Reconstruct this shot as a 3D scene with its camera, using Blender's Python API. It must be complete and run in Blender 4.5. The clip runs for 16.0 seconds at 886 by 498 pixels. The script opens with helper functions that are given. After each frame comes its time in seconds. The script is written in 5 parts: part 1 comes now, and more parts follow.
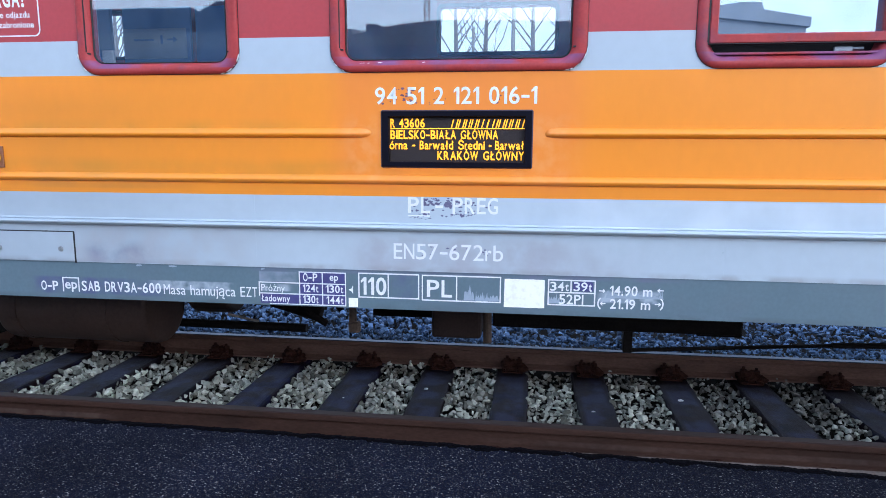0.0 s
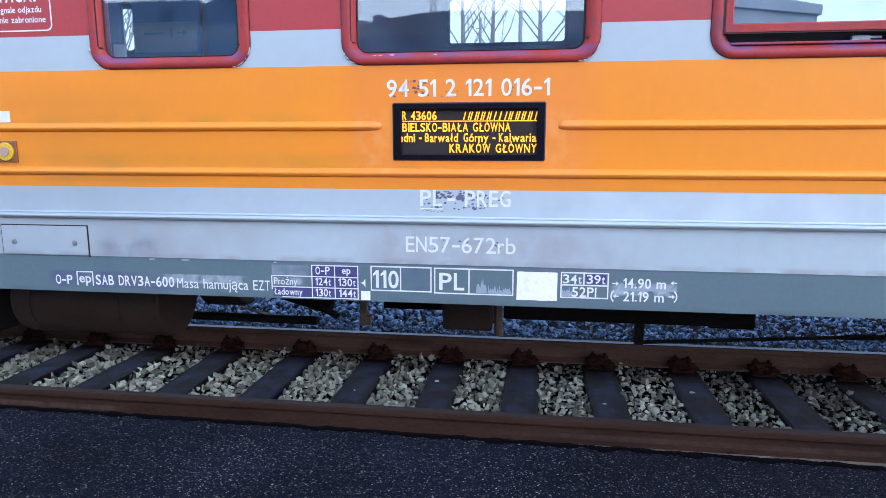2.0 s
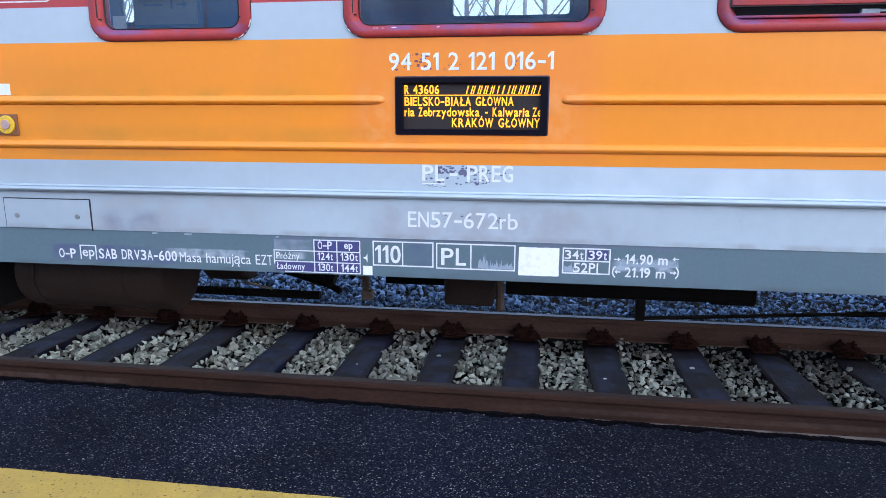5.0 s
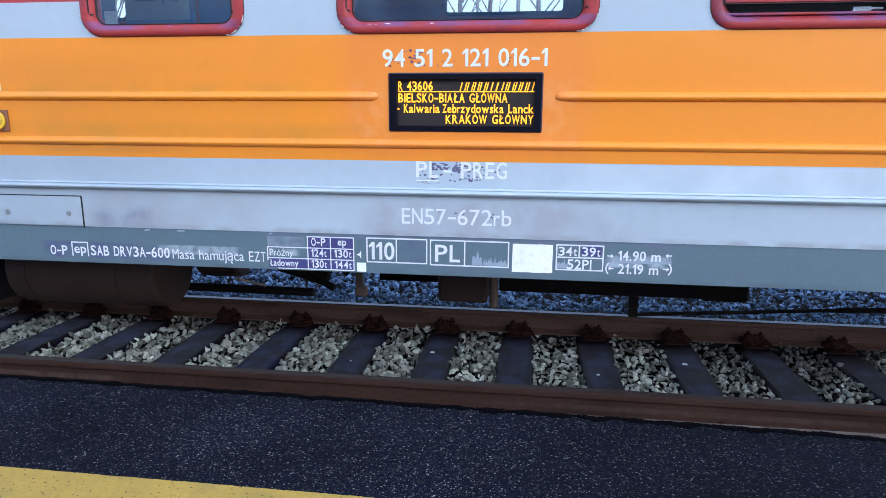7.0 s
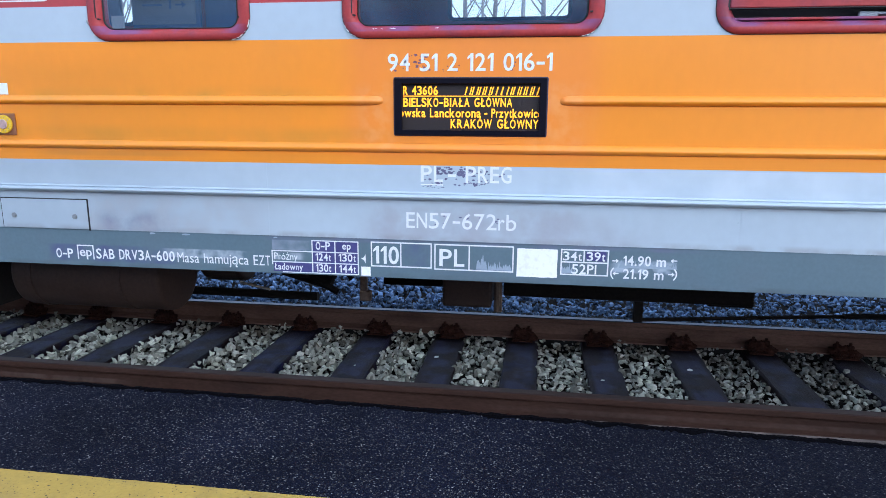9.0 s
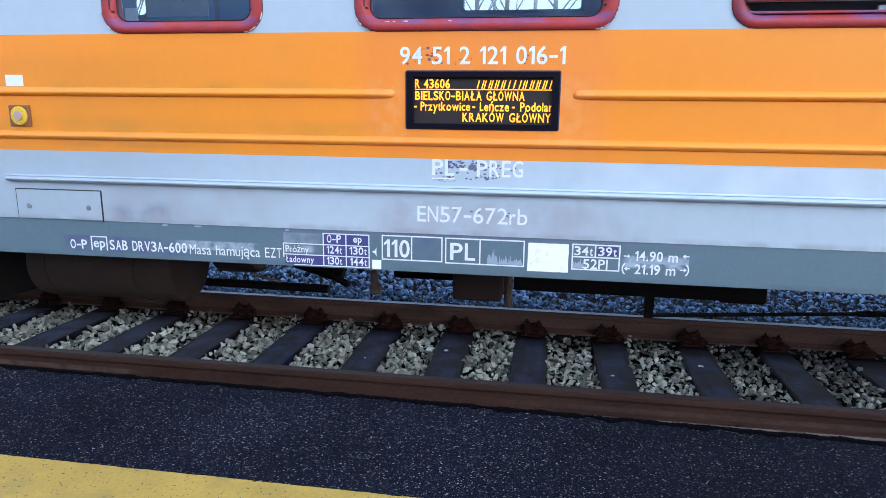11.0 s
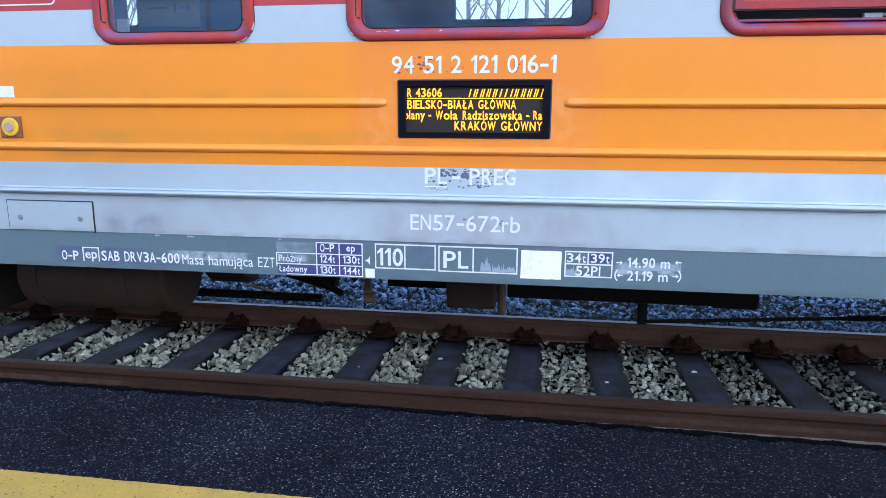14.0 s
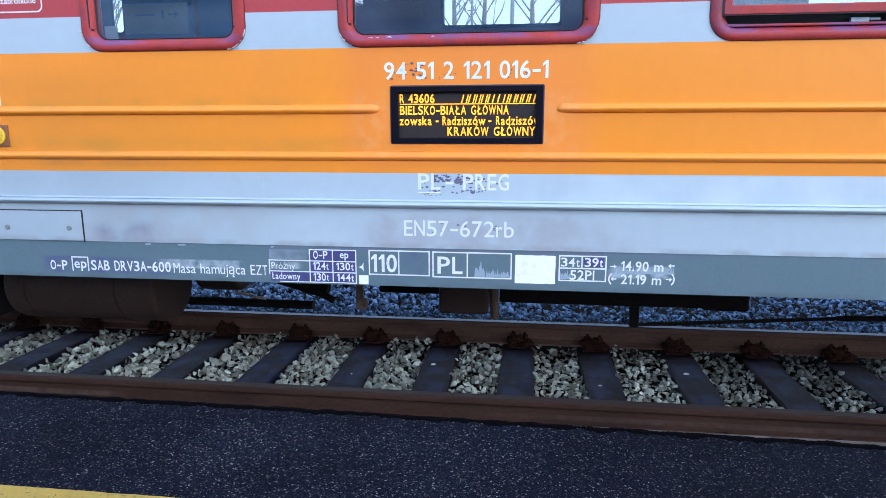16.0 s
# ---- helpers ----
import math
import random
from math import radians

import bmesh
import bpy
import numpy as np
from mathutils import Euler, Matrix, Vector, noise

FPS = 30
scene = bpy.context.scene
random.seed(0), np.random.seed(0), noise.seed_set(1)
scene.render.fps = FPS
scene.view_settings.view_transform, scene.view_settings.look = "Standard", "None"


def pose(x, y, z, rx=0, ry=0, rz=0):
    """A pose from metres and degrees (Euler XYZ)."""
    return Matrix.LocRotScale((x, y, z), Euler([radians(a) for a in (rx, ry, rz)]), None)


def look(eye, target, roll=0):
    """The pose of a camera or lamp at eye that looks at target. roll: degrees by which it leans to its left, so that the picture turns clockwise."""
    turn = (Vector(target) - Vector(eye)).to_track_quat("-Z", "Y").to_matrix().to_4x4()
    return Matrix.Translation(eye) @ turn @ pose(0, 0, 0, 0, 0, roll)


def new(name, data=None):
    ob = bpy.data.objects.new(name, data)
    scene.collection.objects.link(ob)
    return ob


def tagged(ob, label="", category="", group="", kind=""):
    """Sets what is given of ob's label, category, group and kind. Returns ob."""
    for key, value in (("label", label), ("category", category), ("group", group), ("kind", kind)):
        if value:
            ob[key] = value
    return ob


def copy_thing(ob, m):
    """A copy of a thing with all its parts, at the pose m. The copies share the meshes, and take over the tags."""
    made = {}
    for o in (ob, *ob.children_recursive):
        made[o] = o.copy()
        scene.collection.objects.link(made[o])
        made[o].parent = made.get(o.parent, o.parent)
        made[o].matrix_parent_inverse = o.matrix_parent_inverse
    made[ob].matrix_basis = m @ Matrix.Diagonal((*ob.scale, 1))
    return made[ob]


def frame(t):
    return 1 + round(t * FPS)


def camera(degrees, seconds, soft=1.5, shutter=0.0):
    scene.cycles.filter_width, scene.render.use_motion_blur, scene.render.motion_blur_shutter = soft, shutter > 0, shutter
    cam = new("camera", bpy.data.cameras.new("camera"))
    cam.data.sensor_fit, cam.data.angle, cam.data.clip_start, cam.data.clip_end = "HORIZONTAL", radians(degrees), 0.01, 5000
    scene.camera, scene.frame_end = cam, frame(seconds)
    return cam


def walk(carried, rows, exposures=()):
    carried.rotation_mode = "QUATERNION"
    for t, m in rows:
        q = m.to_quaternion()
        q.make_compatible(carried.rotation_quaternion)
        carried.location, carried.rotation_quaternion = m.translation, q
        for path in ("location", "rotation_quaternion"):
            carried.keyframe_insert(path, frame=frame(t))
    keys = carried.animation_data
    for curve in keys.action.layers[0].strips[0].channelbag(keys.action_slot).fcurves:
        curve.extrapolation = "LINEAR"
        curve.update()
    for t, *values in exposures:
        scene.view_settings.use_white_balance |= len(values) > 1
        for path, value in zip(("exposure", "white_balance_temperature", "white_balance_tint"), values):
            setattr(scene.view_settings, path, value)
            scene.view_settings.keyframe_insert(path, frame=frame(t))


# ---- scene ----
cam = camera(70.0, 16.0, soft=0.7)
PATH = [
    (0, (0.649, -2.866, 1.57), (0.401, -0.904, 1.27), 0.3),
    (0.5, (0.643, -2.868, 1.57), (0.421, -0.903, 1.27), 0.4),
    (1, (0.644, -2.871, 1.574), (0.42, -0.906, 1.275), 0.1),
    (1.5, (0.627, -2.872, 1.576), (0.349, -0.914, 1.277), 0.5),
    (2, (0.625, -2.864, 1.575), (0.355, -0.909, 1.249), 0.0),
    (2.5, (0.625, -2.865, 1.578), (0.324, -0.918, 1.233), -0.1),
    (3, (0.626, -2.868, 1.574), (0.317, -0.927, 1.199), -0.0),
    (3.5, (0.619, -2.87, 1.565), (0.317, -0.932, 1.173), 0.2),
    (4, (0.624, -2.867, 1.573), (0.341, -0.929, 1.173), 0.2),
    (6.5, (0.628, -2.865, 1.569), (0.36, -0.924, 1.168), 0.2),
    (7, (0.626, -2.866, 1.572), (0.371, -0.925, 1.161), 0.3),
    (7.5, (0.628, -2.866, 1.572), (0.371, -0.923, 1.172), 0.2),
    (8, (0.623, -2.867, 1.568), (0.367, -0.926, 1.162), 0.4),
    (8.5, (0.623, -2.861, 1.569), (0.357, -0.92, 1.167), 0.4),
    (9, (0.625, -2.864, 1.569), (0.356, -0.922, 1.173), 0.4),
    (9.5, (0.619, -2.866, 1.575), (0.339, -0.926, 1.182), 0.8),
    (11.8, (0.621, -2.856, 1.568), (0.317, -0.925, 1.143), 0.5),
    (12, (0.62, -2.854, 1.571), (0.316, -0.922, 1.155), 0.5),
    (12.5, (0.626, -2.859, 1.576), (0.323, -0.924, 1.168), 0.2),
    (13, (0.625, -2.856, 1.573), (0.332, -0.921, 1.161), -0.0),
    (13.5, (0.625, -2.877, 1.577), (0.344, -0.938, 1.174), 0.1),
    (14, (0.623, -2.867, 1.571), (0.343, -0.926, 1.18), 0.3),
    (14.5, (0.614, -2.866, 1.574), (0.353, -0.924, 1.172), 0.4),
    (15, (0.614, -2.862, 1.576), (0.351, -0.923, 1.163), 0.3),
    (15.5, (0.613, -2.86, 1.571), (0.368, -0.918, 1.162), 0.3),
    (16, (0.595, -2.866, 1.574), (0.352, -0.917, 1.198), -0.1),
]
walk(cam, [(t, look(eye, target, roll)) for t, eye, target, roll in PATH],
     [(0.0, 0.58, 5650, 11.5), (3.5, 0.58, 5750, 12.5), (8.0, 0.56, 5650, 10.5), (12.5, 0.65, 5650, 9.5), (14.5, 0.63, 5600, 9.5), (16.0, 0.62, 5500, 9.0)])

# ---- world and light ----
SUN_FROM = Vector((0.85, -1.0, 0.65)).normalized()      # low soft light from behind the platform
world = bpy.data.worlds.new("sky")
scene.world = world
world.use_nodes = True
wn = world.node_tree.nodes
sky = wn.new("ShaderNodeTexSky")
sky.sky_type, sky.sun_disc = "NISHITA", False
sky.sun_elevation = math.asin(SUN_FROM.z)
sky.sun_rotation = math.atan2(SUN_FROM.x, SUN_FROM.y)
sky.air_density, sky.dust_density, sky.ozone_density = 1.0, 1.5, 2.0
wn["Background"].inputs["Strength"].default_value = 1.0
veil = wn.new("ShaderNodeMix")          # the clear sky seen through an even veil of high cloud
veil.data_type, veil.blend_type = "RGBA", "ADD"
veil.inputs[0].default_value = 1.0
veil.inputs[7].default_value = (0.86, 0.97, 1.13, 1)
dim = wn.new("ShaderNodeVectorMath")
dim.operation = "SCALE"
dim.inputs["Scale"].default_value = 0.085
world.node_tree.links.new(sky.outputs["Color"], dim.inputs[0])
world.node_tree.links.new(dim.outputs["Vector"], veil.inputs[6])
world.node_tree.links.new(veil.outputs[2], wn["Background"].inputs["Color"])
sun = new("sun", bpy.data.lights.new("sun", "SUN"))
sun.data.energy, sun.data.angle, sun.data.color = 0.7, radians(40), (1.0, 0.96, 0.91)
sun.matrix_world = look((0, 0, 0), -SUN_FROM)


# ---- materials ----
def mat(name, color, rough=0.5, metal=0.0, vary=0.15, scale=8.0, fine=90.0, bump=0.15, stretch=(1, 1, 1),
        dirt=None, dirt_amount=0.0, dirt_scale=3.0, coords="Object", island=0.0, spec=0.5):
    """A painted or natural surface: base colour varied at two scales, stains of a second colour, fine relief."""
    m = bpy.data.materials.new(name)
    m.use_nodes = True
    nt = m.node_tree
    n, k = nt.nodes, nt.links
    b = n["Principled BSDF"]
    b.inputs["Metallic"].default_value = metal
    b.inputs["Specular IOR Level"].default_value = spec
    tc, mp = n.new("ShaderNodeTexCoord"), n.new("ShaderNodeMapping")
    mp.inputs["Scale"].default_value = stretch
    k.new(tc.outputs[coords], mp.inputs["Vector"])
    big, small = n.new("ShaderNodeTexNoise"), n.new("ShaderNodeTexNoise")
    for t, s, d in ((big, scale, 5), (small, fine, 3)):
        t.inputs["Scale"].default_value, t.inputs["Detail"].default_value = s, d
        k.new(mp.outputs["Vector"], t.inputs["Vector"])
    add = n.new("ShaderNodeMath")
    add.operation = "ADD"
    k.new(big.outputs["Fac"], add.inputs[0])
    k.new(small.outputs["Fac"], add.inputs[1])
    mr = n.new("ShaderNodeMapRange")
    mr.inputs["From Min"].default_value, mr.inputs["From Max"].default_value = 0.6, 1.4
    mr.inputs["To Min"].default_value, mr.inputs["To Max"].default_value = 1 - vary, 1 + vary
    k.new(add.outputs[0], mr.inputs["Value"])
    last = mr.outputs["Result"]
    if island:
        g = n.new("ShaderNodeNewGeometry")
        r2 = n.new("ShaderNodeMapRange")
        r2.inputs["To Min"].default_value, r2.inputs["To Max"].default_value = 1 - island, 1 + island
        k.new(g.outputs["Random Per Island"], r2.inputs["Value"])
        mul = n.new("ShaderNodeMath")
        mul.operation = "MULTIPLY"
        k.new(last, mul.inputs[0])
        k.new(r2.outputs["Result"], mul.inputs[1])
        last = mul.outputs[0]
    vm = n.new("ShaderNodeVectorMath")
    vm.operation = "SCALE"
    vm.inputs[0].default_value = color
    k.new(last, vm.inputs["Scale"])
    out = vm.outputs["Vector"]
    if dirt:
        dn = n.new("ShaderNodeTexNoise")
        dn.inputs["Scale"].default_value, dn.inputs["Detail"].default_value = dirt_scale, 7
        k.new(mp.outputs["Vector"], dn.inputs["Vector"])
        dr = n.new("ShaderNodeMapRange")
        dr.inputs["From Min"].default_value, dr.inputs["From Max"].default_value = 0.52, 0.75
        dr.inputs["To Max"].default_value = dirt_amount
        k.new(dn.outputs["Fac"], dr.inputs["Value"])
        mx = n.new("ShaderNodeMix")
        mx.data_type = "RGBA"
        mx.inputs[7].default_value = (*dirt, 1)
        k.new(dr.outputs["Result"], mx.inputs[0])
        k.new(out, mx.inputs[6])
        out = mx.outputs[2]
    k.new(out, b.inputs["Base Color"])
    rr = n.new("ShaderNodeMapRange")
    rr.inputs["To Min"].default_value, rr.inputs["To Max"].default_value = rough - 0.1, min(1, rough + 0.1)
    k.new(big.outputs["Fac"], rr.inputs["Value"])
    k.new(rr.outputs["Result"], b.inputs["Roughness"])
    if bump:
        bp = n.new("ShaderNodeBump")
        bp.inputs["Strength"].default_value, bp.inputs["Distance"].default_value = bump, 0.004
        k.new(add.outputs[0], bp.inputs["Height"])
        k.new(bp.outputs["Normal"], b.inputs["Normal"])
    return m


def glow(name, color, strength):
    m = bpy.data.materials.new(name)
    m.use_nodes = True
    b = m.node_tree.nodes["Principled BSDF"]
    b.inputs["Base Color"].default_value = (*color, 1)
    b.inputs["Emission Color"].default_value = (*color, 1)
    b.inputs["Emission Strength"].default_value = strength
    return m


def glass(name, tint, gloss, dust):
    """Thin window glass: see-through, each face mirroring a share that grows towards grazing angles."""
    m = bpy.data.materials.new(name)
    m.use_nodes = True
    n, k = m.node_tree.nodes, m.node_tree.links
    n.remove(n["Principled BSDF"])
    tr, gl, lw, mx = (n.new("ShaderNode" + s) for s in ("BsdfTransparent", "BsdfGlossy", "LayerWeight", "MixShader"))
    tr.inputs["Color"].default_value = (*tint, 1)
    gl.inputs["Roughness"].default_value = 0.02
    tc, no, bp = n.new("ShaderNodeTexCoord"), n.new("ShaderNodeTexNoise"), n.new("ShaderNodeBump")
    no.inputs["Scale"].default_value = 2.0
    bp.inputs["Strength"].default_value, bp.inputs["Distance"].default_value = 0.03, 0.01
    k.new(tc.outputs["Object"], no.inputs["Vector"])
    k.new(no.outputs["Fac"], bp.inputs["Height"])
    k.new(bp.outputs["Normal"], gl.inputs["Normal"])
    po, mr = n.new("ShaderNodeMath"), n.new("ShaderNodeMapRange")
    po.operation = "POWER"
    po.inputs[1].default_value = 4.0
    k.new(lw.outputs["Facing"], po.inputs[0])
    mr.inputs["To Min"].default_value, mr.inputs["To Max"].default_value = gloss, 0.9
    k.new(po.outputs[0], mr.inputs["Value"])
    k.new(mr.outputs["Result"], mx.inputs[0])
    k.new(tr.outputs[0], mx.inputs[1])
    k.new(gl.outputs[0], mx.inputs[2])
    df, dn, dr, du = n.new("ShaderNodeBsdfDiffuse"), n.new("ShaderNodeTexNoise"), n.new("ShaderNodeMapRange"), n.new("ShaderNodeMixShader")
    df.inputs["Color"].default_value = (0.36, 0.50, 0.68, 1)          # a film of dust
    dn.inputs["Scale"].default_value, dn.inputs["Detail"].default_value = 3.5, 6
    k.new(tc.outputs["Object"], dn.inputs["Vector"])
    dr.inputs["From Min"].default_value, dr.inputs["From Max"].default_value = 0.35, 0.70
    dr.inputs["To Max"].default_value = dust
    k.new(dn.outputs["Fac"], dr.inputs["Value"])
    k.new(dr.outputs["Result"], du.inputs[0])
    k.new(mx.outputs[0], du.inputs[1])
    k.new(df.outputs[0], du.inputs[2])
    k.new(du.outputs[0], n["Material Output"].inputs["Surface"])
    return m


def zone(n, k, axis, lo0, lo1, hi0, hi1):
    """A soft-edged stretch along one axis of the wall, as a factor."""
    tc, sp = n.new("ShaderNodeTexCoord"), n.new("ShaderNodeSeparateXYZ")
    k.new(tc.outputs["Object"], sp.inputs[0])
    a, b, m = n.new("ShaderNodeMapRange"), n.new("ShaderNodeMapRange"), n.new("ShaderNodeMath")
    a.interpolation_type = b.interpolation_type = "SMOOTHSTEP"
    a.inputs["From Min"].default_value, a.inputs["From Max"].default_value = lo0, lo1
    b.inputs["From Min"].default_value, b.inputs["From Max"].default_value = hi1, hi0
    m.operation = "MULTIPLY"
    for r in (a, b):
        k.new(sp.outputs[axis], r.inputs["Value"])
    k.new(a.outputs["Result"], m.inputs[0])
    k.new(b.outputs["Result"], m.inputs[1])
    return m.outputs[0]


def blotched(m, blotches, axes=(0, 2)):
    """Lays blotches of a colour over a paint, both dirt and painted fall-off of light; each: colour, amount, noise
    scale, x zone, z zone.
    """
    n, k = m.node_tree.nodes, m.node_tree.links
    b = n["Principled BSDF"]
    for color, amount, scale, soft, xz, zz in blotches:
        src = b.inputs["Base Color"].links[0].from_socket
        fx, fz = zone(n, k, axes[0], *xz), zone(n, k, axes[1], *zz)
        tc, no = n.new("ShaderNodeTexCoord"), n.new("ShaderNodeTexNoise")
        no.inputs["Scale"].default_value, no.inputs["Detail"].default_value = scale, 6
        k.new(tc.outputs["Object"], no.inputs["Vector"])
        mr = n.new("ShaderNodeMapRange")
        mr.inputs["From Min"].default_value, mr.inputs["From Max"].default_value = 0.5 - soft, 0.5 + soft
        mr.inputs["To Max"].default_value = amount
        k.new(no.outputs["Fac"], mr.inputs["Value"])
        last = mr.outputs["Result"]
        for f in (fx, fz):
            mu = n.new("ShaderNodeMath")
            mu.operation = "MULTIPLY"
            k.new(last, mu.inputs[0])
            k.new(f, mu.inputs[1])
            last = mu.outputs[0]
        mx = n.new("ShaderNodeMix")
        mx.data_type = "RGBA"
        mx.inputs[7].default_value = (*color, 1)
        k.new(last, mx.inputs[0])
        k.new(src, mx.inputs[6])
        k.new(mx.outputs[2], b.inputs["Base Color"])
    return m


M_ORANGE = blotched(mat("orange_paint", (0.86, 0.275, 0.012), 0.40, spec=0.5, vary=0.03, scale=1.3, fine=24, bump=0.02, stretch=(1, 1, 0.5),
                       dirt=(0.72, 0.26, 0.035), dirt_amount=0.35, dirt_scale=1.6),
                   [((0.80, 0.20, 0.050), 0.55, 3.0, 0.5, (-0.30, -0.12, 0.80, 0.98), (1.36, 1.42, 1.93, 1.95)),
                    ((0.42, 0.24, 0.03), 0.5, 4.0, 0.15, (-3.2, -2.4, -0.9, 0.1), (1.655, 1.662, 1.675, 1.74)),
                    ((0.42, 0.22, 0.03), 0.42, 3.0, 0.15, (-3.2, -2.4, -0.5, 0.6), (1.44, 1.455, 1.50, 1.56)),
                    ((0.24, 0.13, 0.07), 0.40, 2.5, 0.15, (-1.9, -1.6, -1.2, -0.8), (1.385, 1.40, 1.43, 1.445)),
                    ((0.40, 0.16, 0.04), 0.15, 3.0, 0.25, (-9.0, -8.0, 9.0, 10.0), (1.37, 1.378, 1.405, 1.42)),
                    # left end: grime mixed with a painted fall-off of light
                    ((0.50, 0.20, 0.02), 0.50, 1.3, 0.4, (-9.0, -8.0, -1.7, -0.3), (1.36, 1.38, 1.75, 1.9)),
                    ((0.92, 0.48, 0.20), 0.22, 16.0, 0.10, (0.55, 0.68, 0.72, 0.95), (1.40, 1.5, 1.7, 1.76)),
                    ((0.92, 0.48, 0.20), 0.2, 16.0, 0.10, (-0.22, -0.1, -0.05, 0.03), (1.40, 1.5, 1.7, 1.76))])
M_SILVER = blotched(mat("grey_lilac_paint", (0.44, 0.51, 0.57), 0.30, spec=0.6, vary=0.05, scale=1.6, fine=30, bump=0.025, stretch=(0.6, 1, 0.6),
                       dirt=(0.41, 0.45, 0.49), dirt_amount=0.5, dirt_scale=2.0),
                   [((0.20, 0.20, 0.27), 0.8, 7.0, 0.12, (-1.56, -1.45, -1.25, -1.0), (1.02, 1.03, 1.08, 1.15)),
                    ((0.33, 0.32, 0.36), 0.6, 3.5, 0.12, (-0.3, 0.0, 0.9, 1.3), (1.02, 1.03, 1.12, 1.21)),
                    ((0.30, 0.29, 0.31), 0.6, 8.0, 0.10, (-9.0, -8.0, 9.0, 10.0), (1.018, 1.02, 1.03, 1.055)),
                    # paler patches to the right, above the bead
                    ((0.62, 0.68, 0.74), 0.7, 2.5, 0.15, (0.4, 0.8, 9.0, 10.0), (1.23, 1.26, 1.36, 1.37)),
                    # darker strip just below the bead
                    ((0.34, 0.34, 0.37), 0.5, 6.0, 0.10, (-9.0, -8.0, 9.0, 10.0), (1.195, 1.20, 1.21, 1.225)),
                    # greyer left end, part grime, part light fall-off put into the colour
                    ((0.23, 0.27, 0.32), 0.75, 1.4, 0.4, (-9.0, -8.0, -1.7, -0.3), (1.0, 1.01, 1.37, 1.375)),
                    ((0.36, 0.35, 0.37), 0.4, 9.0, 0.12, (-1.7, -1.5, -0.9, -0.4), (1.02, 1.03, 1.2, 1.22)),
                    ((0.36, 0.36, 0.40), 0.5, 12.0, 0.10, (-0.2, 0.0, 0.75, 0.95), (1.03, 1.05, 1.16, 1.2))])
M_RED = mat("red_paint", (0.42, 0.045, 0.05), 0.38, vary=0.10, scale=3, fine=50, bump=0.05,
            dirt=(0.30, 0.06, 0.06), dirt_amount=0.5, dirt_scale=4)
M_SKIRT = blotched(mat("slate_grey_paint", (0.108, 0.160, 0.192), 0.5, vary=0.10, scale=3, fine=60, bump=0.06,
                      dirt=(0.10, 0.12, 0.15), dirt_amount=0.5, dirt_scale=3),
                  [((0.075, 0.082, 0.190), 0.85, 9.0, 0.15, (-1.83, -1.77, -1.16, -1.08), (0.852, 0.866, 0.936, 0.950)),
                   ((0.40, 0.45, 0.52), 0.9, 14.0, 0.12, (-1.20, -1.12, -0.78, -0.72), (0.893, 0.900, 0.936, 0.944)),
                   ((0.34, 0.37, 0.47), 0.9, 10.0, 0.20, (-0.612, -0.606, -0.43, -0.412), (0.950, 0.956, 0.998, 1.006)),
                   ((0.42, 0.46, 0.54), 0.9, 12.0, 0.15, (-0.608, -0.600, -0.47, -0.43), (0.903, 0.910, 0.936, 0.945)),
                   ((0.085, 0.095, 0.195), 0.6, 8.0, 0.15, (0.02, 0.04, 0.15, 0.18), (0.890, 0.90, 1.0, 1.01)),
                   ((0.40, 0.46, 0.54), 0.9, 16.0, 0.10, (0.98, 1.02, 1.26, 1.295), (0.898, 0.910, 0.950, 0.966)),
                   ((0.15, 0.145, 0.24), 0.7, 6.0, 0.20, (-0.7, -0.5, 1.2, 1.5), (0.995, 1.008, 1.03, 1.04)),
                   ((0.07, 0.085, 0.10), 0.5, 5.0, 0.12, (-9.0, -8.0, 9.0, 10.0), (0.80, 0.81, 0.845, 0.865))])
M_FRAME_RED = blotched(mat("worn_red_frame_paint", (0.36, 0.04, 0.04), 0.5, spec=0.3, vary=0.18, scale=10, fine=90, bump=0.10,
                              dirt=(0.08, 0.05, 0.10), dirt_amount=0.6, dirt_scale=6),
                      [((0.16, 0.08, 0.21), 0.75, 5.0, 0.08, (-9.0, -8.0, 9.0, 10.0), (1.952, 1.958, 1.992, 1.998))])
M_RUBBER = mat("black_rubber", (0.012, 0.012, 0.014), 0.6, vary=0.2)
M_WHITE = mat("white_lettering_paint", (0.76, 0.78, 0.80), 0.5, vary=0.05, scale=20, bump=0.0,
              dirt=(0.6, 0.6, 0.65), dirt_amount=0.5, dirt_scale=30)
M_SIGN = mat("clean_white_paint", (0.90, 0.90, 0.90), 0.45, vary=0.03, scale=6, bump=0.0, dirt=(0.6, 0.55, 0.45), dirt_amount=0.4, dirt_scale=40)
M_LILAC = mat("faded_pale_overpaint", (0.31, 0.37, 0.45), 0.55, vary=0.12, scale=12, bump=0.05)
M_BLUEPATCH = mat("fresh_dark_blue_paint", (0.060, 0.058, 0.185), 0.4, vary=0.2, scale=12, bump=0.05)
M_CHIP = mat("bare_dark_chips", (0.12, 0.115, 0.20), 0.7, vary=0.3)
M_CHIP_WARM = mat("purple_brown_chips", (0.20, 0.085, 0.13), 0.7, vary=0.3)
M_BEZEL = mat("navy_black_bezel", (0.003, 0.0025, 0.008), 0.5, spec=0.12, vary=0.2, scale=15)
M_SEALANT = mat("navy_sealant", (0.020, 0.018, 0.060), 0.5, vary=0.4, scale=20, bump=0.2)
M_PANEL = mat("dark_led_panel", (0.034, 0.026, 0.025), 0.40, spec=0.25, vary=0.25, scale=200, fine=500)


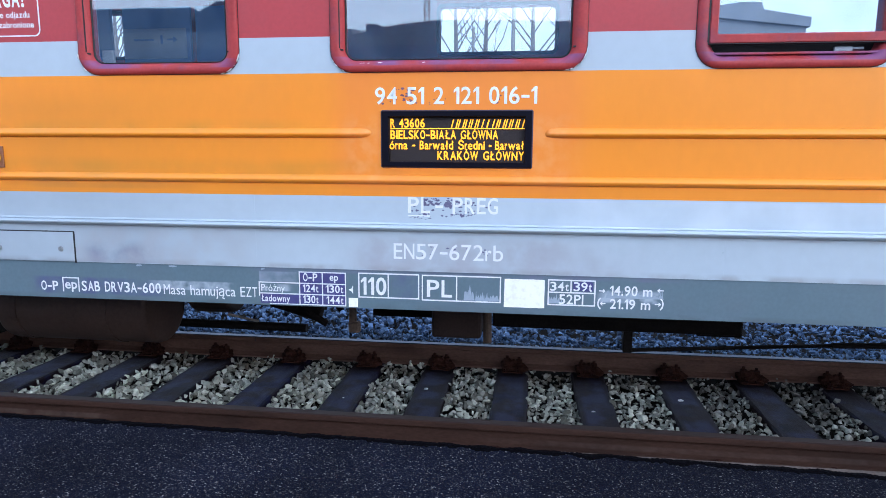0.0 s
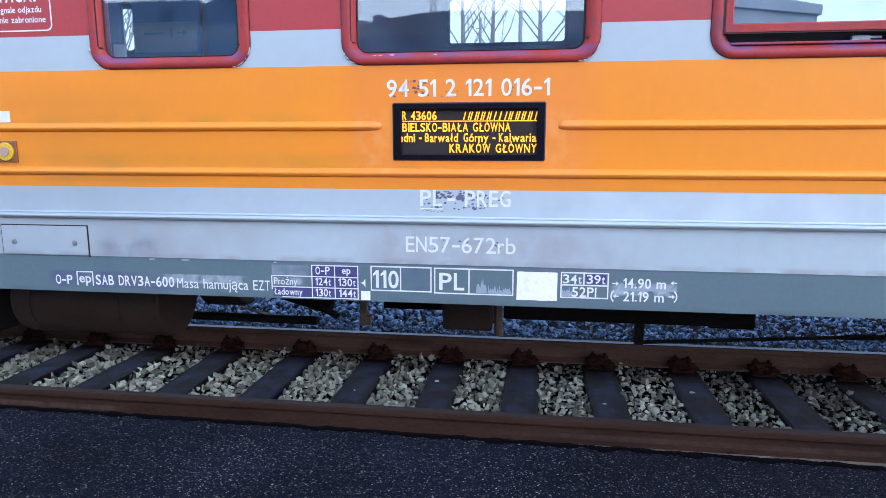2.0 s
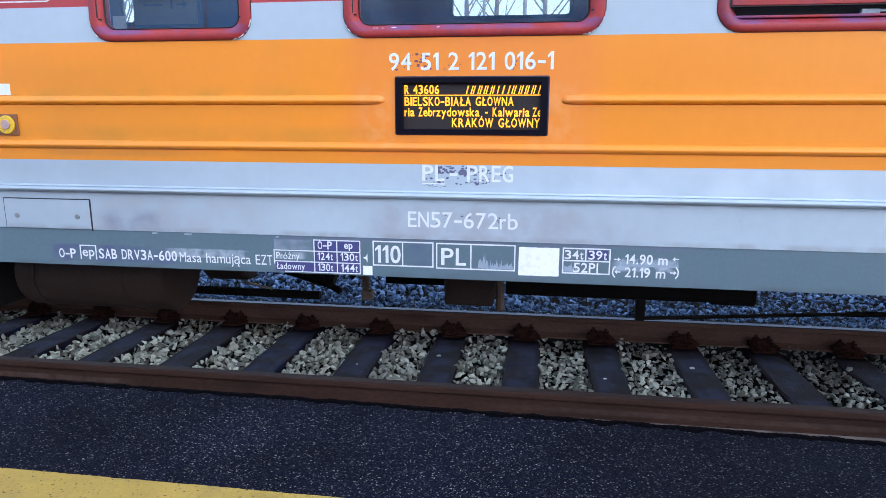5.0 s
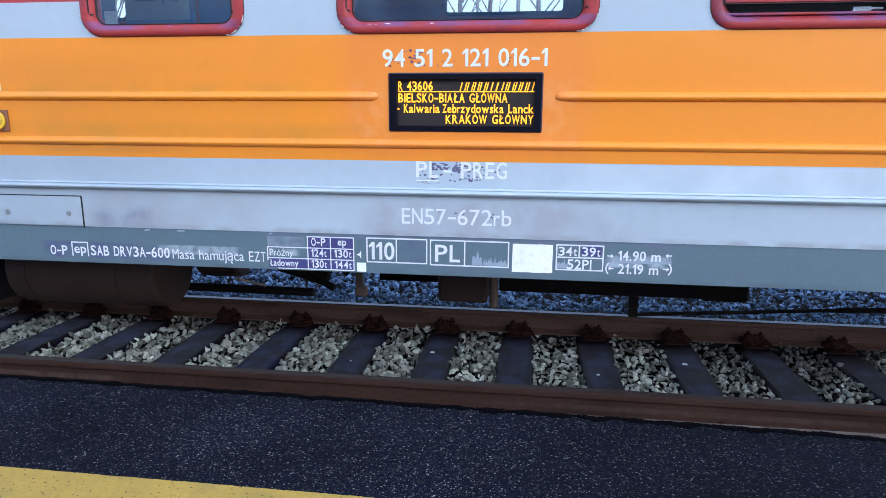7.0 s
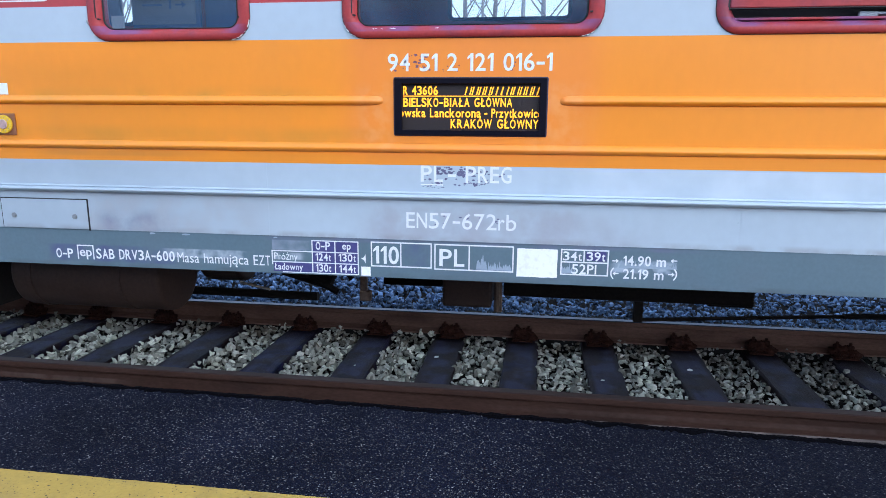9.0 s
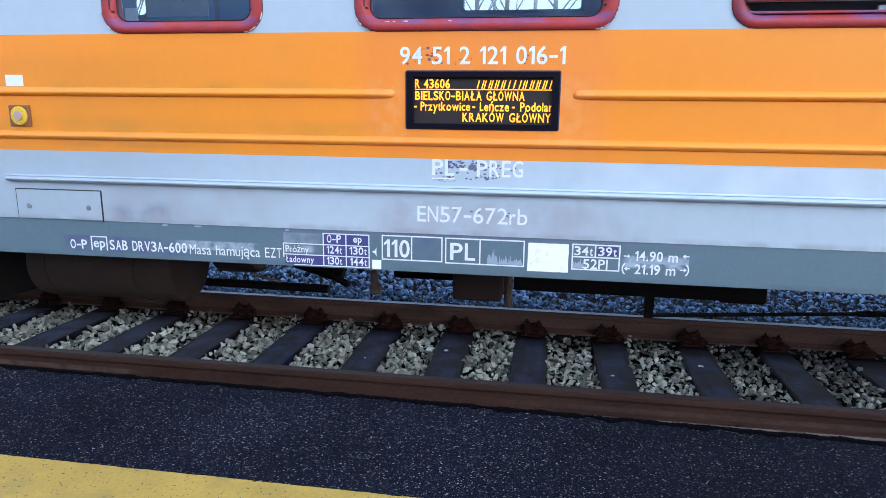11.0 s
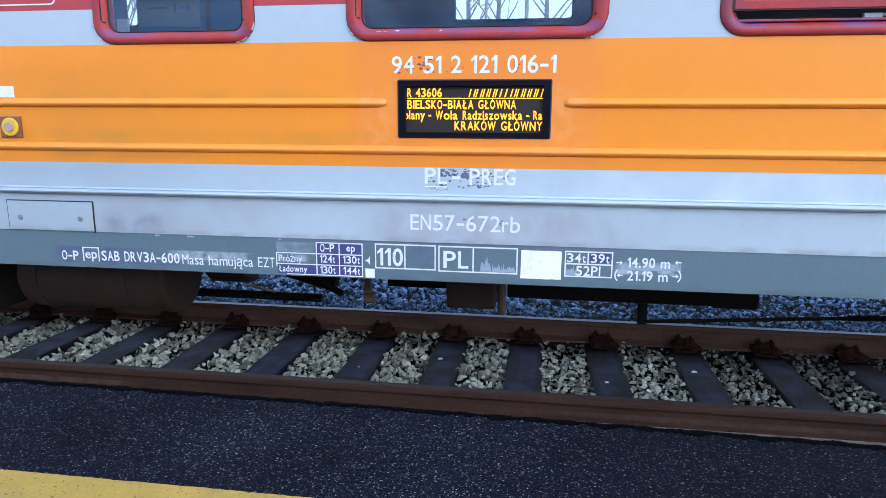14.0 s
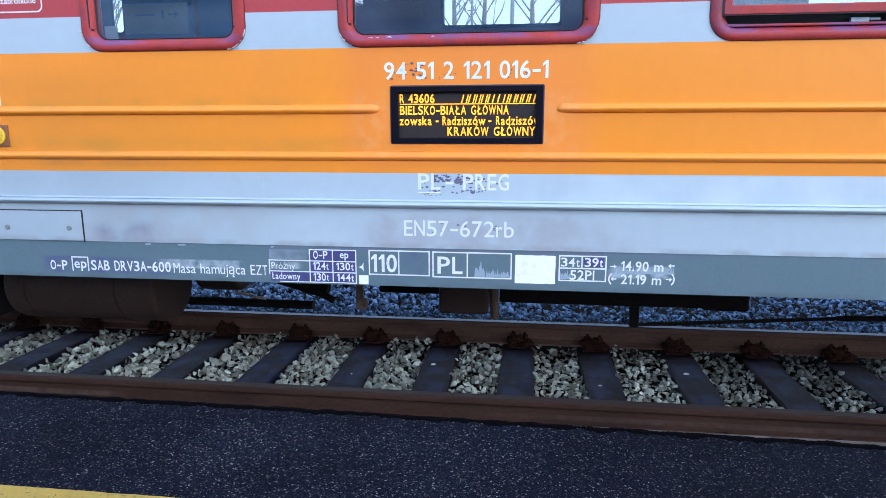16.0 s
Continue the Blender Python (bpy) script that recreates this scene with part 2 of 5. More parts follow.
def dotted(m, pitch, dim):
    """Breaks a glowing surface into the fixed grid of a lamp matrix."""
    n, k = m.node_tree.nodes, m.node_tree.links
    b = n["Principled BSDF"]
    strength = b.inputs["Emission Strength"].default_value
    geo, sep = n.new("ShaderNodeNewGeometry"), n.new("ShaderNodeSeparateXYZ")
    k.new(geo.outputs["Position"], sep.inputs[0])
    waves = []
    for axis in (0, 2):
        mu, co = n.new("ShaderNodeMath"), n.new("ShaderNodeMath")
        mu.operation, mu.inputs[1].default_value = "MULTIPLY", 2 * math.pi / pitch
        co.operation = "COSINE"
        k.new(sep.outputs[axis], mu.inputs[0])
        k.new(mu.outputs[0], co.inputs[0])
        waves.append(co.outputs[0])
    ad, mr = n.new("ShaderNodeMath"), n.new("ShaderNodeMapRange")
    ad.operation = "ADD"
    k.new(waves[0], ad.inputs[0])
    k.new(waves[1], ad.inputs[1])
    mr.inputs["From Min"].default_value, mr.inputs["From Max"].default_value = -0.9, 0.5
    mr.inputs["To Min"].default_value, mr.inputs["To Max"].default_value = dim * strength, strength
    k.new(ad.outputs[0], mr.inputs["Value"])
    k.new(mr.outputs["Result"], b.inputs["Emission Strength"])
    return m


M_LED = dotted(glow("amber_leds", (1.0, 0.40, 0.012), 1.2), 0.0052, 0.3)
M_GLASS = glass("window_glass", (0.93, 0.97, 1.0), 0.20, 0.06)
M_GLASS_CLEAR = glass("clear_window_glass", (0.99, 0.99, 0.99), 0.03, 0.05)
M_INT = mat("grey_blue_interior_laminate", (0.33, 0.38, 0.44), 0.6, vary=0.15)
M_CREAM = mat("cream_ceiling_board", (0.62, 0.60, 0.55), 0.6, vary=0.1)
M_INT_BLUE = mat("blue_board", (0.06, 0.17, 0.38), 0.5, vary=0.15)
M_INT_PALE = mat("pale_blue_panel", (0.55, 0.62, 0.70), 0.5, vary=0.12)
M_ROOF = mat("grey_roof_paint", (0.20, 0.21, 0.22), 0.6, vary=0.15)
M_UNDER = mat("brown_brake_dust_steel", (0.013, 0.010, 0.009), 0.8, spec=0.12, vary=0.35, scale=7, fine=60, bump=0.3)
M_TANK = mat("brown_tank_paint", (0.048, 0.030, 0.024), 0.6, spec=0.2, vary=0.25, scale=5, fine=50, bump=0.15)
M_PALE_ROD = mat("bare_pale_rod", (0.27, 0.22, 0.17), 0.5, vary=0.2)
M_UNDER_PALE = mat("rusty_hanger_steel", (0.16, 0.105, 0.075), 0.8, vary=0.35, scale=9, fine=70, bump=0.3)
M_RUST = blotched(mat("rusty_rail_steel", (0.058, 0.030, 0.022), 0.85, spec=0.1, vary=0.30, scale=6, fine=80, bump=0.3, stretch=(0.35, 1, 1),
             dirt=(0.018, 0.012, 0.011), dirt_amount=0.85, dirt_scale=4),
                 [((0.20, 0.15, 0.125), 0.25, 9.0, 0.2, (0.2, 1.0, 9.0, 10.0), (-0.130, -0.118, -0.098, -0.086)),
                  ((0.20, 0.15, 0.125), 0.45, 9.0, 0.2, (-9.0, -8.0, -2.2, -1.8), (-0.130, -0.118, -0.098, -0.086))])
# far rail: the same rusty steel, brightened to offset the carriage's shade
M_LIFTED_RAIL = mat("brightened_brown_rail_steel", (0.125, 0.070, 0.053), 0.9, spec=0.1, vary=0.35, scale=5, fine=70, bump=0.3, stretch=(0.4, 1, 1),
                   dirt=(0.045, 0.026, 0.021), dirt_amount=0.8, dirt_scale=3)
M_RAILTOP = mat("worn_rail_head_steel", (0.024, 0.036, 0.066), 0.5, metal=0.85, vary=0.15, scale=5, fine=60, bump=0.05, stretch=(0.2, 1, 1))
M_RUSTTOP = mat("dull_rusty_rail_head", (0.045, 0.026, 0.022), 0.6, spec=0.2, vary=0.25, scale=6, fine=60, bump=0.1, stretch=(0.3, 1, 1))


def per_object(m, color, amount):
    """Lets each object's paint lean towards a second colour by its own random share."""
    n, k = m.node_tree.nodes, m.node_tree.links
    b = n["Principled BSDF"]
    src = b.inputs["Base Color"].links[0].from_socket
    oi, mr, mx = n.new("ShaderNodeObjectInfo"), n.new("ShaderNodeMapRange"), n.new("ShaderNodeMix")
    mr.inputs["From Min"].default_value, mr.inputs["From Max"].default_value = 0.25, 0.85
    mr.inputs["To Max"].default_value = amount
    k.new(oi.outputs["Random"], mr.inputs["Value"])
    mx.data_type = "RGBA"
    mx.inputs[7].default_value = (*color, 1)
    k.new(mr.outputs["Result"], mx.inputs[0])
    k.new(src, mx.inputs[6])
    k.new(mx.outputs[2], b.inputs["Base Color"])
    return m


def own_grain(m):
    """Gives each object its own slice of the surface's noise, so that no two copies wear alike."""
    n, k = m.node_tree.nodes, m.node_tree.links
    oi, mu = n.new("ShaderNodeObjectInfo"), n.new("ShaderNodeMath")
    mu.operation = "MULTIPLY"
    mu.inputs[1].default_value = 60
    k.new(oi.outputs["Random"], mu.inputs[0])
    for t in [q for q in n if q.bl_idname == "ShaderNodeTexNoise"]:
        t.noise_dimensions = "4D"
        k.new(mu.outputs[0], t.inputs["W"])
    return m


# blue share per sleeper and blue middle patches paint the sky's sheen
M_SLEEPER = own_grain(blotched(per_object(mat("tarred_sleeper_wood", (0.0095, 0.0065, 0.018), 0.62, spec=0.10, vary=0.85, scale=4, fine=45, bump=1.0,
                                   stretch=(6, 0.5, 2), dirt=(0.040, 0.029, 0.030), dirt_amount=0.8, dirt_scale=2.2), (0.007, 0.009, 0.060), 0.9),
                    [((0.006, 0.005, 0.008), 0.8, 7.0, 0.10, (-9.0, -8.0, 9.0, 10.0), (-1.5, -1.4, 1.4, 1.5)),
                     ((0.013, 0.006, 0.006), 0.85, 6.0, 0.05, (-9.0, -8.0, 9.0, 10.0), (-0.8, -0.6, 0.5, 0.7)),
                     ((0.036, 0.038, 0.090), 0.6, 4.0, 0.06, (-0.11, -0.07, 0.07, 0.11), (-0.5, -0.3, 0.5, 0.6)),
                     ((0.010, 0.005, 0.005), 0.95, 9.0, 0.25, (-9.0, -8.0, 9.0, 10.0), (0.33, 0.47, 0.9, 1.0))], axes=(0, 1)))
M_PLATE = own_grain(mat("dark_rusty_fastening", (0.036, 0.014, 0.010), 0.9, spec=0.08, vary=0.5, scale=20, fine=120, bump=0.5,
                        dirt=(0.009, 0.005, 0.006), dirt_amount=0.9, dirt_scale=11))
M_STONE = blotched(mat("crushed_ballast_stone", (0.47, 0.485, 0.425), 0.85, spec=0.2, vary=0.30, scale=30, fine=160, bump=0.2, island=0.85,
                      dirt=(0.16, 0.125, 0.085), dirt_amount=0.7, dirt_scale=4),
                  # browner and darker along both rails
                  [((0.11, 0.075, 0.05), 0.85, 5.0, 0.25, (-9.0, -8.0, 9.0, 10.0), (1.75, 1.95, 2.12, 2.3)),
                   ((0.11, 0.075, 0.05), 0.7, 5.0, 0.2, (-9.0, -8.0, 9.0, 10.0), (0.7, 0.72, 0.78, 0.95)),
                   # darker to the right: brown dirt plus light fall-off painted into the stones
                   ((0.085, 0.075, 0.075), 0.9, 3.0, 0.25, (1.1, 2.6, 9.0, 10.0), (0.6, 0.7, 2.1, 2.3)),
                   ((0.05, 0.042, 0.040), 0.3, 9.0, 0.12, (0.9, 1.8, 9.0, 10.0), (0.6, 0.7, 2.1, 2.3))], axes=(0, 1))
M_STONE_SINGLE = per_object(mat("single_ballast_stone", (0.60, 0.62, 0.54), 0.85, spec=0.2, vary=0.30, scale=30, fine=160, bump=0.2,
                               dirt=(0.30, 0.24, 0.17), dirt_amount=0.6, dirt_scale=9), (0.14, 0.14, 0.12), 0.95)
# ballast beyond the track: dim blue sky light painted into the stone colour
M_STONE_SHADED = mat("blue_shaded_stone", (0.088, 0.142, 0.240), 0.7, spec=0.1, vary=0.3, scale=30, fine=160, bump=0.15, island=0.9,
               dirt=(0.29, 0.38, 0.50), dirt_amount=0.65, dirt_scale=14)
# near-black, so that the bed paints the shade between the stones
M_BED = mat("gap_shade_black", (0.008, 0.007, 0.006), 0.95, spec=0.05, vary=0.4, scale=20, fine=120, bump=0.8)
M_EARTH = mat("gravelly_earth", (0.16, 0.145, 0.12), 0.95, vary=0.35, scale=0.6, fine=14, bump=0.6)
M_CONC = mat("weathered_concrete", (0.115, 0.092, 0.078), 0.9, spec=0.15, vary=0.4, scale=7, fine=80, bump=0.4,
             dirt=(0.014, 0.011, 0.010), dirt_amount=1.0, dirt_scale=8)
M_TREE = mat("grey_brown_bark", (0.24, 0.23, 0.23), 0.9, vary=0.3, scale=5, fine=40, bump=0.4)
M_WALL = mat("blue_grey_render", (0.07, 0.125, 0.23), 0.85, vary=0.2, scale=0.8, fine=8, bump=0.2)
M_WALL_FAR = mat("dark_grey_render", (0.27, 0.30, 0.34), 0.85, vary=0.2, scale=0.8, fine=8, bump=0.2)
M_TILES = mat("slate_roofing", (0.12, 0.17, 0.25), 0.7, vary=0.25, scale=1.5, fine=20, bump=0.3)
M_STEEL = mat("galvanised_steel", (0.30, 0.31, 0.32), 0.5, metal=0.6, vary=0.15)
M_YELLOW_BTN = mat("yellow_button_plastic", (0.75, 0.48, 0.02), 0.4, vary=0.1)
M_PINK = mat("worn_metal_button", (0.45, 0.30, 0.28), 0.4, vary=0.15)
M_BROWN = mat("brown_scratched_plate", (0.22, 0.085, 0.04), 0.5, vary=0.25, scale=30)


def asphalt():
    """Coarse dark asphalt: black binder with pale chippings of several sizes."""
    m = bpy.data.materials.new("coarse_asphalt")
    m.use_nodes = True
    n, k = m.node_tree.nodes, m.node_tree.links
    b = n["Principled BSDF"]
    tc = n.new("ShaderNodeTexCoord")
    v = n.new("ShaderNodeTexVoronoi")
    v.inputs["Scale"].default_value = 205
    v2 = n.new("ShaderNodeTexVoronoi")
    v2.inputs["Scale"].default_value = 140
    no = n.new("ShaderNodeTexNoise")
    no.inputs["Scale"].default_value, no.inputs["Detail"].default_value = 2.5, 6
    for t in (v, v2, no):
        k.new(tc.outputs["Object"], t.inputs["Vector"])
    sep = n.new("ShaderNodeSeparateColor")
    k.new(v.outputs["Color"], sep.inputs["Color"])
    ramp = n.new("ShaderNodeValToRGB")
    e = ramp.color_ramp.elements
    e[0].position, e[0].color = 0.0, (0.0041, 0.0053, 0.0130, 1)
    e[1].position, e[1].color = 1.0, (0.22, 0.215, 0.21, 1)
    for p, c in ((0.74, (0.0072, 0.0086, 0.0172, 1)), (0.88, (0.021, 0.020, 0.026, 1)), (0.962, (0.060, 0.060, 0.062, 1))):
        x = e.new(p)
        x.color = c
    k.new(sep.outputs[0], ramp.inputs["Fac"])
    mr = n.new("ShaderNodeMapRange")
    mr.inputs["From Min"].default_value, mr.inputs["From Max"].default_value = 0.3, 0.7
    mr.inputs["To Min"].default_value, mr.inputs["To Max"].default_value = 0.70, 1.35
    k.new(no.outputs["Fac"], mr.inputs["Value"])
    sc = n.new("ShaderNodeVectorMath")
    sc.operation = "SCALE"
    k.new(ramp.outputs["Color"], sc.inputs[0])
    k.new(mr.outputs["Result"], sc.inputs["Scale"])
    k.new(sc.outputs["Vector"], b.inputs["Base Color"])
    b.inputs["Roughness"].default_value = 0.8
    b.inputs["Specular IOR Level"].default_value = 0.06
    bp = n.new("ShaderNodeBump")
    bp.inputs["Strength"].default_value, bp.inputs["Distance"].default_value = 0.9, 0.006
    bp.invert = True
    k.new(v2.outputs["Distance"], bp.inputs["Height"])
    k.new(bp.outputs["Normal"], b.inputs["Normal"])
    return m


def worn_yellow():
    """Yellow road paint on coarse asphalt, with dark pits where it has worn through."""
    m = mat("worn_yellow_paint", (0.39, 0.265, 0.048), 0.65, vary=0.16, scale=9, fine=70, bump=0.4,
            dirt=(0.20, 0.15, 0.06), dirt_amount=0.55, dirt_scale=5)
    n, k = m.node_tree.nodes, m.node_tree.links
    b = n["Principled BSDF"]
    src = b.inputs["Base Color"].links[0].from_socket
    tc, v = n.new("ShaderNodeTexCoord"), n.new("ShaderNodeTexNoise")
    v.inputs["Scale"].default_value, v.inputs["Detail"].default_value = 95, 3
    k.new(tc.outputs["Object"], v.inputs["Vector"])
    r = n.new("ShaderNodeMapRange")
    r.inputs["From Min"].default_value, r.inputs["From Max"].default_value = 0.63, 0.70
    k.new(v.outputs["Fac"], r.inputs["Value"])
    mx = n.new("ShaderNodeMix")
    mx.data_type = "RGBA"
    mx.inputs[7].default_value = (0.03, 0.027, 0.022, 1)
    k.new(r.outputs["Result"], mx.inputs[0])
    k.new(src, mx.inputs[6])
    k.new(mx.outputs[2], b.inputs["Base Color"])
    return m


# asphalt darkens to the right: light fall-off put into its colour
M_ASPHALT = blotched(asphalt(), [((0.0045, 0.0045, 0.0065), 0.62, 1.2, 0.35, (0.2, 1.5, 9.0, 10.0), (-9.0, -8.0, 0.5, 0.7))], axes=(0, 1))
M_SHADOW_BITUMEN = mat("shadow_black_bitumen", (0.0022, 0.002, 0.003), 0.9, spec=0.03, vary=0.5, scale=30, fine=150, bump=0.8)
M_YELLOW = worn_yellow()


# ---- building helpers ----
def part(name, bm, material, parent=None, label="", smooth=False):
    me = bpy.data.meshes.new(name)
    bm.to_mesh(me)
    bm.free()
    for m in (material if isinstance(material, (list, tuple)) else [material]):
        me.materials.append(m)
    if smooth:
        for p in me.polygons:
            p.use_smooth = True
    ob = new(name, me)
    if parent:
        ob.parent = parent
    if label:
        tagged(ob, label)
    return ob


def thing(name, label, category, at=(0, 0, 0), group="", kind=""):
    ob = new(name)
    ob.location = at
    return tagged(ob, label, category, group, kind)


def box(bm, x0, x1, y0, y1, z0, z1, bevel=0.0, mi=0):
    b = bmesh.new()
    bmesh.ops.create_cube(b, size=1, matrix=Matrix.LocRotScale(((x0 + x1) / 2, (y0 + y1) / 2, (z0 + z1) / 2), None,
                                                              (x1 - x0, y1 - y0, z1 - z0)))
    if bevel:
        bmesh.ops.bevel(b, geom=b.edges[:], offset=bevel, segments=2, affect="EDGES", profile=0.5)
    return merge(bm, b, mi)


def merge(bm, b, mi=0, m=None):
    vs = [bm.verts.new((m @ v.co) if m else v.co) for v in b.verts]
    b.verts.index_update()
    for f in b.faces:
        g = bm.faces.new([vs[v.index] for v in f.verts])
        g.material_index = mi
    b.free()
    return bm


def cyl(bm, a, c, r, seg=16, r2=None, bevel=0.0, mi=0):
    """A rod or drum from a to c."""
    a, c = Vector(a), Vector(c)
    b = bmesh.new()
    m = Matrix.Translation((a + c) / 2) @ (c - a).to_track_quat("Z", "Y").to_matrix().to_4x4()
    bmesh.ops.create_cone(b, cap_ends=True, segments=seg, radius1=r, radius2=r if r2 is None else r2, depth=(c - a).length)
    if bevel:
        bmesh.ops.bevel(b, geom=[e for e in b.edges if abs(e.verts[0].co.z - e.verts[1].co.z) < 1e-6], offset=bevel,
                        segments=3, affect="EDGES", profile=0.5)
    return merge(bm, b, mi, m)


def sweep(bm, profile, x0, x1, ends=0.0, step=None, mi=0):
    """A closed (y, z) profile run along x; ends: length over which it dies away into the wall."""
    c = Vector((max(p[0] for p in profile), sum(p[1] for p in profile) / len(profile)))
    xs = [x0, x0 + ends * 0.35, x0 + ends, x1 - ends, x1 - ends * 0.35, x1] if ends else [x0, x1]
    ks = [0.05, 0.75, 1, 1, 0.75, 0.05] if ends else [1, 1]
    rings = []
    for x, s in zip(xs, ks):
        rings.append([bm.verts.new((x, c.x + (p[0] - c.x) * s, c.y + (p[1] - c.y) * (0.6 + 0.4 * s))) for p in profile])
    n = len(profile)
    for a, b in zip(rings, rings[1:]):
        for i in range(n):
            bm.faces.new((a[i], a[(i + 1) % n], b[(i + 1) % n], b[i])).material_index = mi
    for r, flip in ((rings[0], 1), (rings[-1], 0)):
        bm.faces.new(r[::-1] if flip else r).material_index = mi
    bmesh.ops.recalc_face_normals(bm, faces=bm.faces[:])
    return bm


def rounded(x0, x1, z0, z1, r, seg=6):
    pts = []
    for cx, cz, a in ((x1 - r, z1 - r, 0), (x0 + r, z1 - r, 90), (x0 + r, z0 + r, 180), (x1 - r, z0 + r, 270)):
        for i in range(seg + 1):
            t = radians(a + 90 * i / seg)
            pts.append((cx + r * math.cos(t), cz + r * math.sin(t)))
    return pts


def ring(bm, outer, inner, sections, mi=0):
    """A frame between two outlines with as many points; sections: (share of the way from outer to inner, y)."""
    n = len(outer)
    rows = []
    for s, y in sections:
        rows.append([bm.verts.new((o[0] + (i[0] - o[0]) * s, y, o[1] + (i[1] - o[1]) * s)) for o, i in zip(outer, inner)])
    for a, b in zip(rows, rows[1:]):
        for i in range(n):
            bm.faces.new((a[i], a[(i + 1) % n], b[(i + 1) % n], b[i])).material_index = mi
    bmesh.ops.recalc_face_normals(bm, faces=bm.faces[:])
    return bm


def plate(bm, outline, y0, y1, mi=0):
    """A flat plate with a given (x, z) outline between two depths."""
    a = [bm.verts.new((x, y0, z)) for x, z in outline]
    b = [bm.verts.new((x, y1, z)) for x, z in outline]
    bm.faces.new(a).material_index = mi
    bm.faces.new(b[::-1]).material_index = mi
    for i in range(len(a)):
        j = (i + 1) % len(a)
        bm.faces.new((a[j], a[i], b[i], b[j])).material_index = mi
    bmesh.ops.recalc_face_normals(bm, faces=bm.faces[:])
    return bm


def ragged(x0, x1, z0, z1, amount, n=14, seed=0):
    """A worn patch's outline."""
    rnd = random.Random(seed)
    n = max(2, min(n, int((x1 - x0) / 0.02)))
    amount = min(amount, 0.7 * (x1 - x0) / n, 0.3 * (z1 - z0))
    pts = [(x0 + (x1 - x0) * i / n, z0 + rnd.uniform(0, amount)) for i in range(n)]
    pts += [(x1 - rnd.uniform(0, amount), z0 + amount + (z1 - z0 - 2 * amount) * i / 3) for i in range(4)]
    pts += [(x1 - (x1 - x0) * (i + 1) / (n + 1), z1 - rnd.uniform(0, amount)) for i in range(n)]
    pts += [(x0 + rnd.uniform(0, amount), z1 - amount - (z1 - z0 - 2 * amount) * i / 3) for i in range(4)]
    return pts


def scuff(x0, x1, z0, z1, n, seed):
    """A scraped patch with a straight foot and an uneven, spiky top."""
    rnd = random.Random(seed)
    top = [(x1 - (x1 - x0) * i / n, z0 + (z1 - z0) * rnd.choice((0.15, 0.3, 0.4, 0.45, 0.55, 0.6, 0.7, 1.0))) for i in range(1, n)]
    return [(x0, z0), (x1, z0)] + top


# widths of the condensed railway lettering, in heights of a capital; other signs keep the font's own width, a little narrowed
WIDE = {"1": 0.31, "-": 0.42, "I": 0.15, "L": 0.46, "E": 0.48, "T": 0.50, "M": 0.66, "W": 0.80, "N": 0.58, "A": 0.60, "V": 0.60, "Ł": 0.52, "t": 0.30, "r": 0.33, "l": 0.13}
WIDE.update({c: 0.56 for c in "023456789BCDGKOPRSUYZÓ"})
LETTER_GAP, WORD_GAP, GLYPHS = 0.095, 0.42, {}


def glyph(sign, weight):
    """One sign of the built-in font: its points, faces and width, with capitals 1 high."""
    if (sign, weight) not in GLYPHS:
        cu = bpy.data.curves.new("words", "FONT")
        cu.body, cu.size, cu.offset, cu.resolution_u = sign, 1.0, weight, 3
        ob = bpy.data.objects.new("words", cu)
        scene.collection.objects.link(ob)
        me = bpy.data.meshes.new_from_object(ob.evaluated_get(bpy.context.evaluated_depsgraph_get()))
        bpy.data.objects.remove(ob)
        bpy.data.curves.remove(cu)
        lo = min(v.co.x for v in me.vertices)
        points = [((v.co.x - lo) / 0.69, v.co.y / 0.69) for v in me.vertices]
        GLYPHS[sign, weight] = (points, [tuple(f.vertices) for f in me.polygons], max(p[0] for p in points))
        bpy.data.meshes.remove(me)
    return GLYPHS[sign, weight]


def letters(body, x0, x1, z0, height, weight=0.02, depth=0.0006):
    """A bmesh of words in the built-in font, set in narrow even cells: capitals of that height on the line z0, between x0 and x1."""
    pen, cells = 0.0, []
    for sign in body:
        if sign == " ":
            pen += WORD_GAP
            continue
        points, faces, own = glyph(sign, weight)
        wide = WIDE.get(sign, own * 0.88)
        cells.append((sign, pen, wide, points, faces, own))
        pen += wide + LETTER_GAP
    k = (x1 - x0) / (pen - LETTER_GAP)
    bm = bmesh.new()
    for sign, at, wide, points, faces, own in cells:
        start, room = (at + wide * 0.5, wide * 0.5) if sign == "1" else (at, wide)
        rise = 0.10 if sign == "-" else 0.0
        vs = [bm.verts.new((x0 + (start + x / own * room) * k, 0, z0 + (z + rise) * height)) for x, z in points]
        for f in faces:
            bm.faces.new([vs[i] for i in f])
    r = bmesh.ops.extrude_face_region(bm, geom=bm.faces[:])
    bmesh.ops.translate(bm, vec=(0, -depth, 0), verts=[g for g in r["geom"] if isinstance(g, bmesh.types.BMVert)])
    for sign, at, wide, *_ in cells:
        if sign == "1":                  # the upstroke of the one
            plate(bm, [(x0 + (at + wide * a) * k, z0 + b * height) for a, b in ((0.0, 0.66), (0.9, 0.87), (0.9, 1.0), (0.55, 1.0), (0.0, 0.80))], -depth - 0.0002, -0.0001)
    return bm


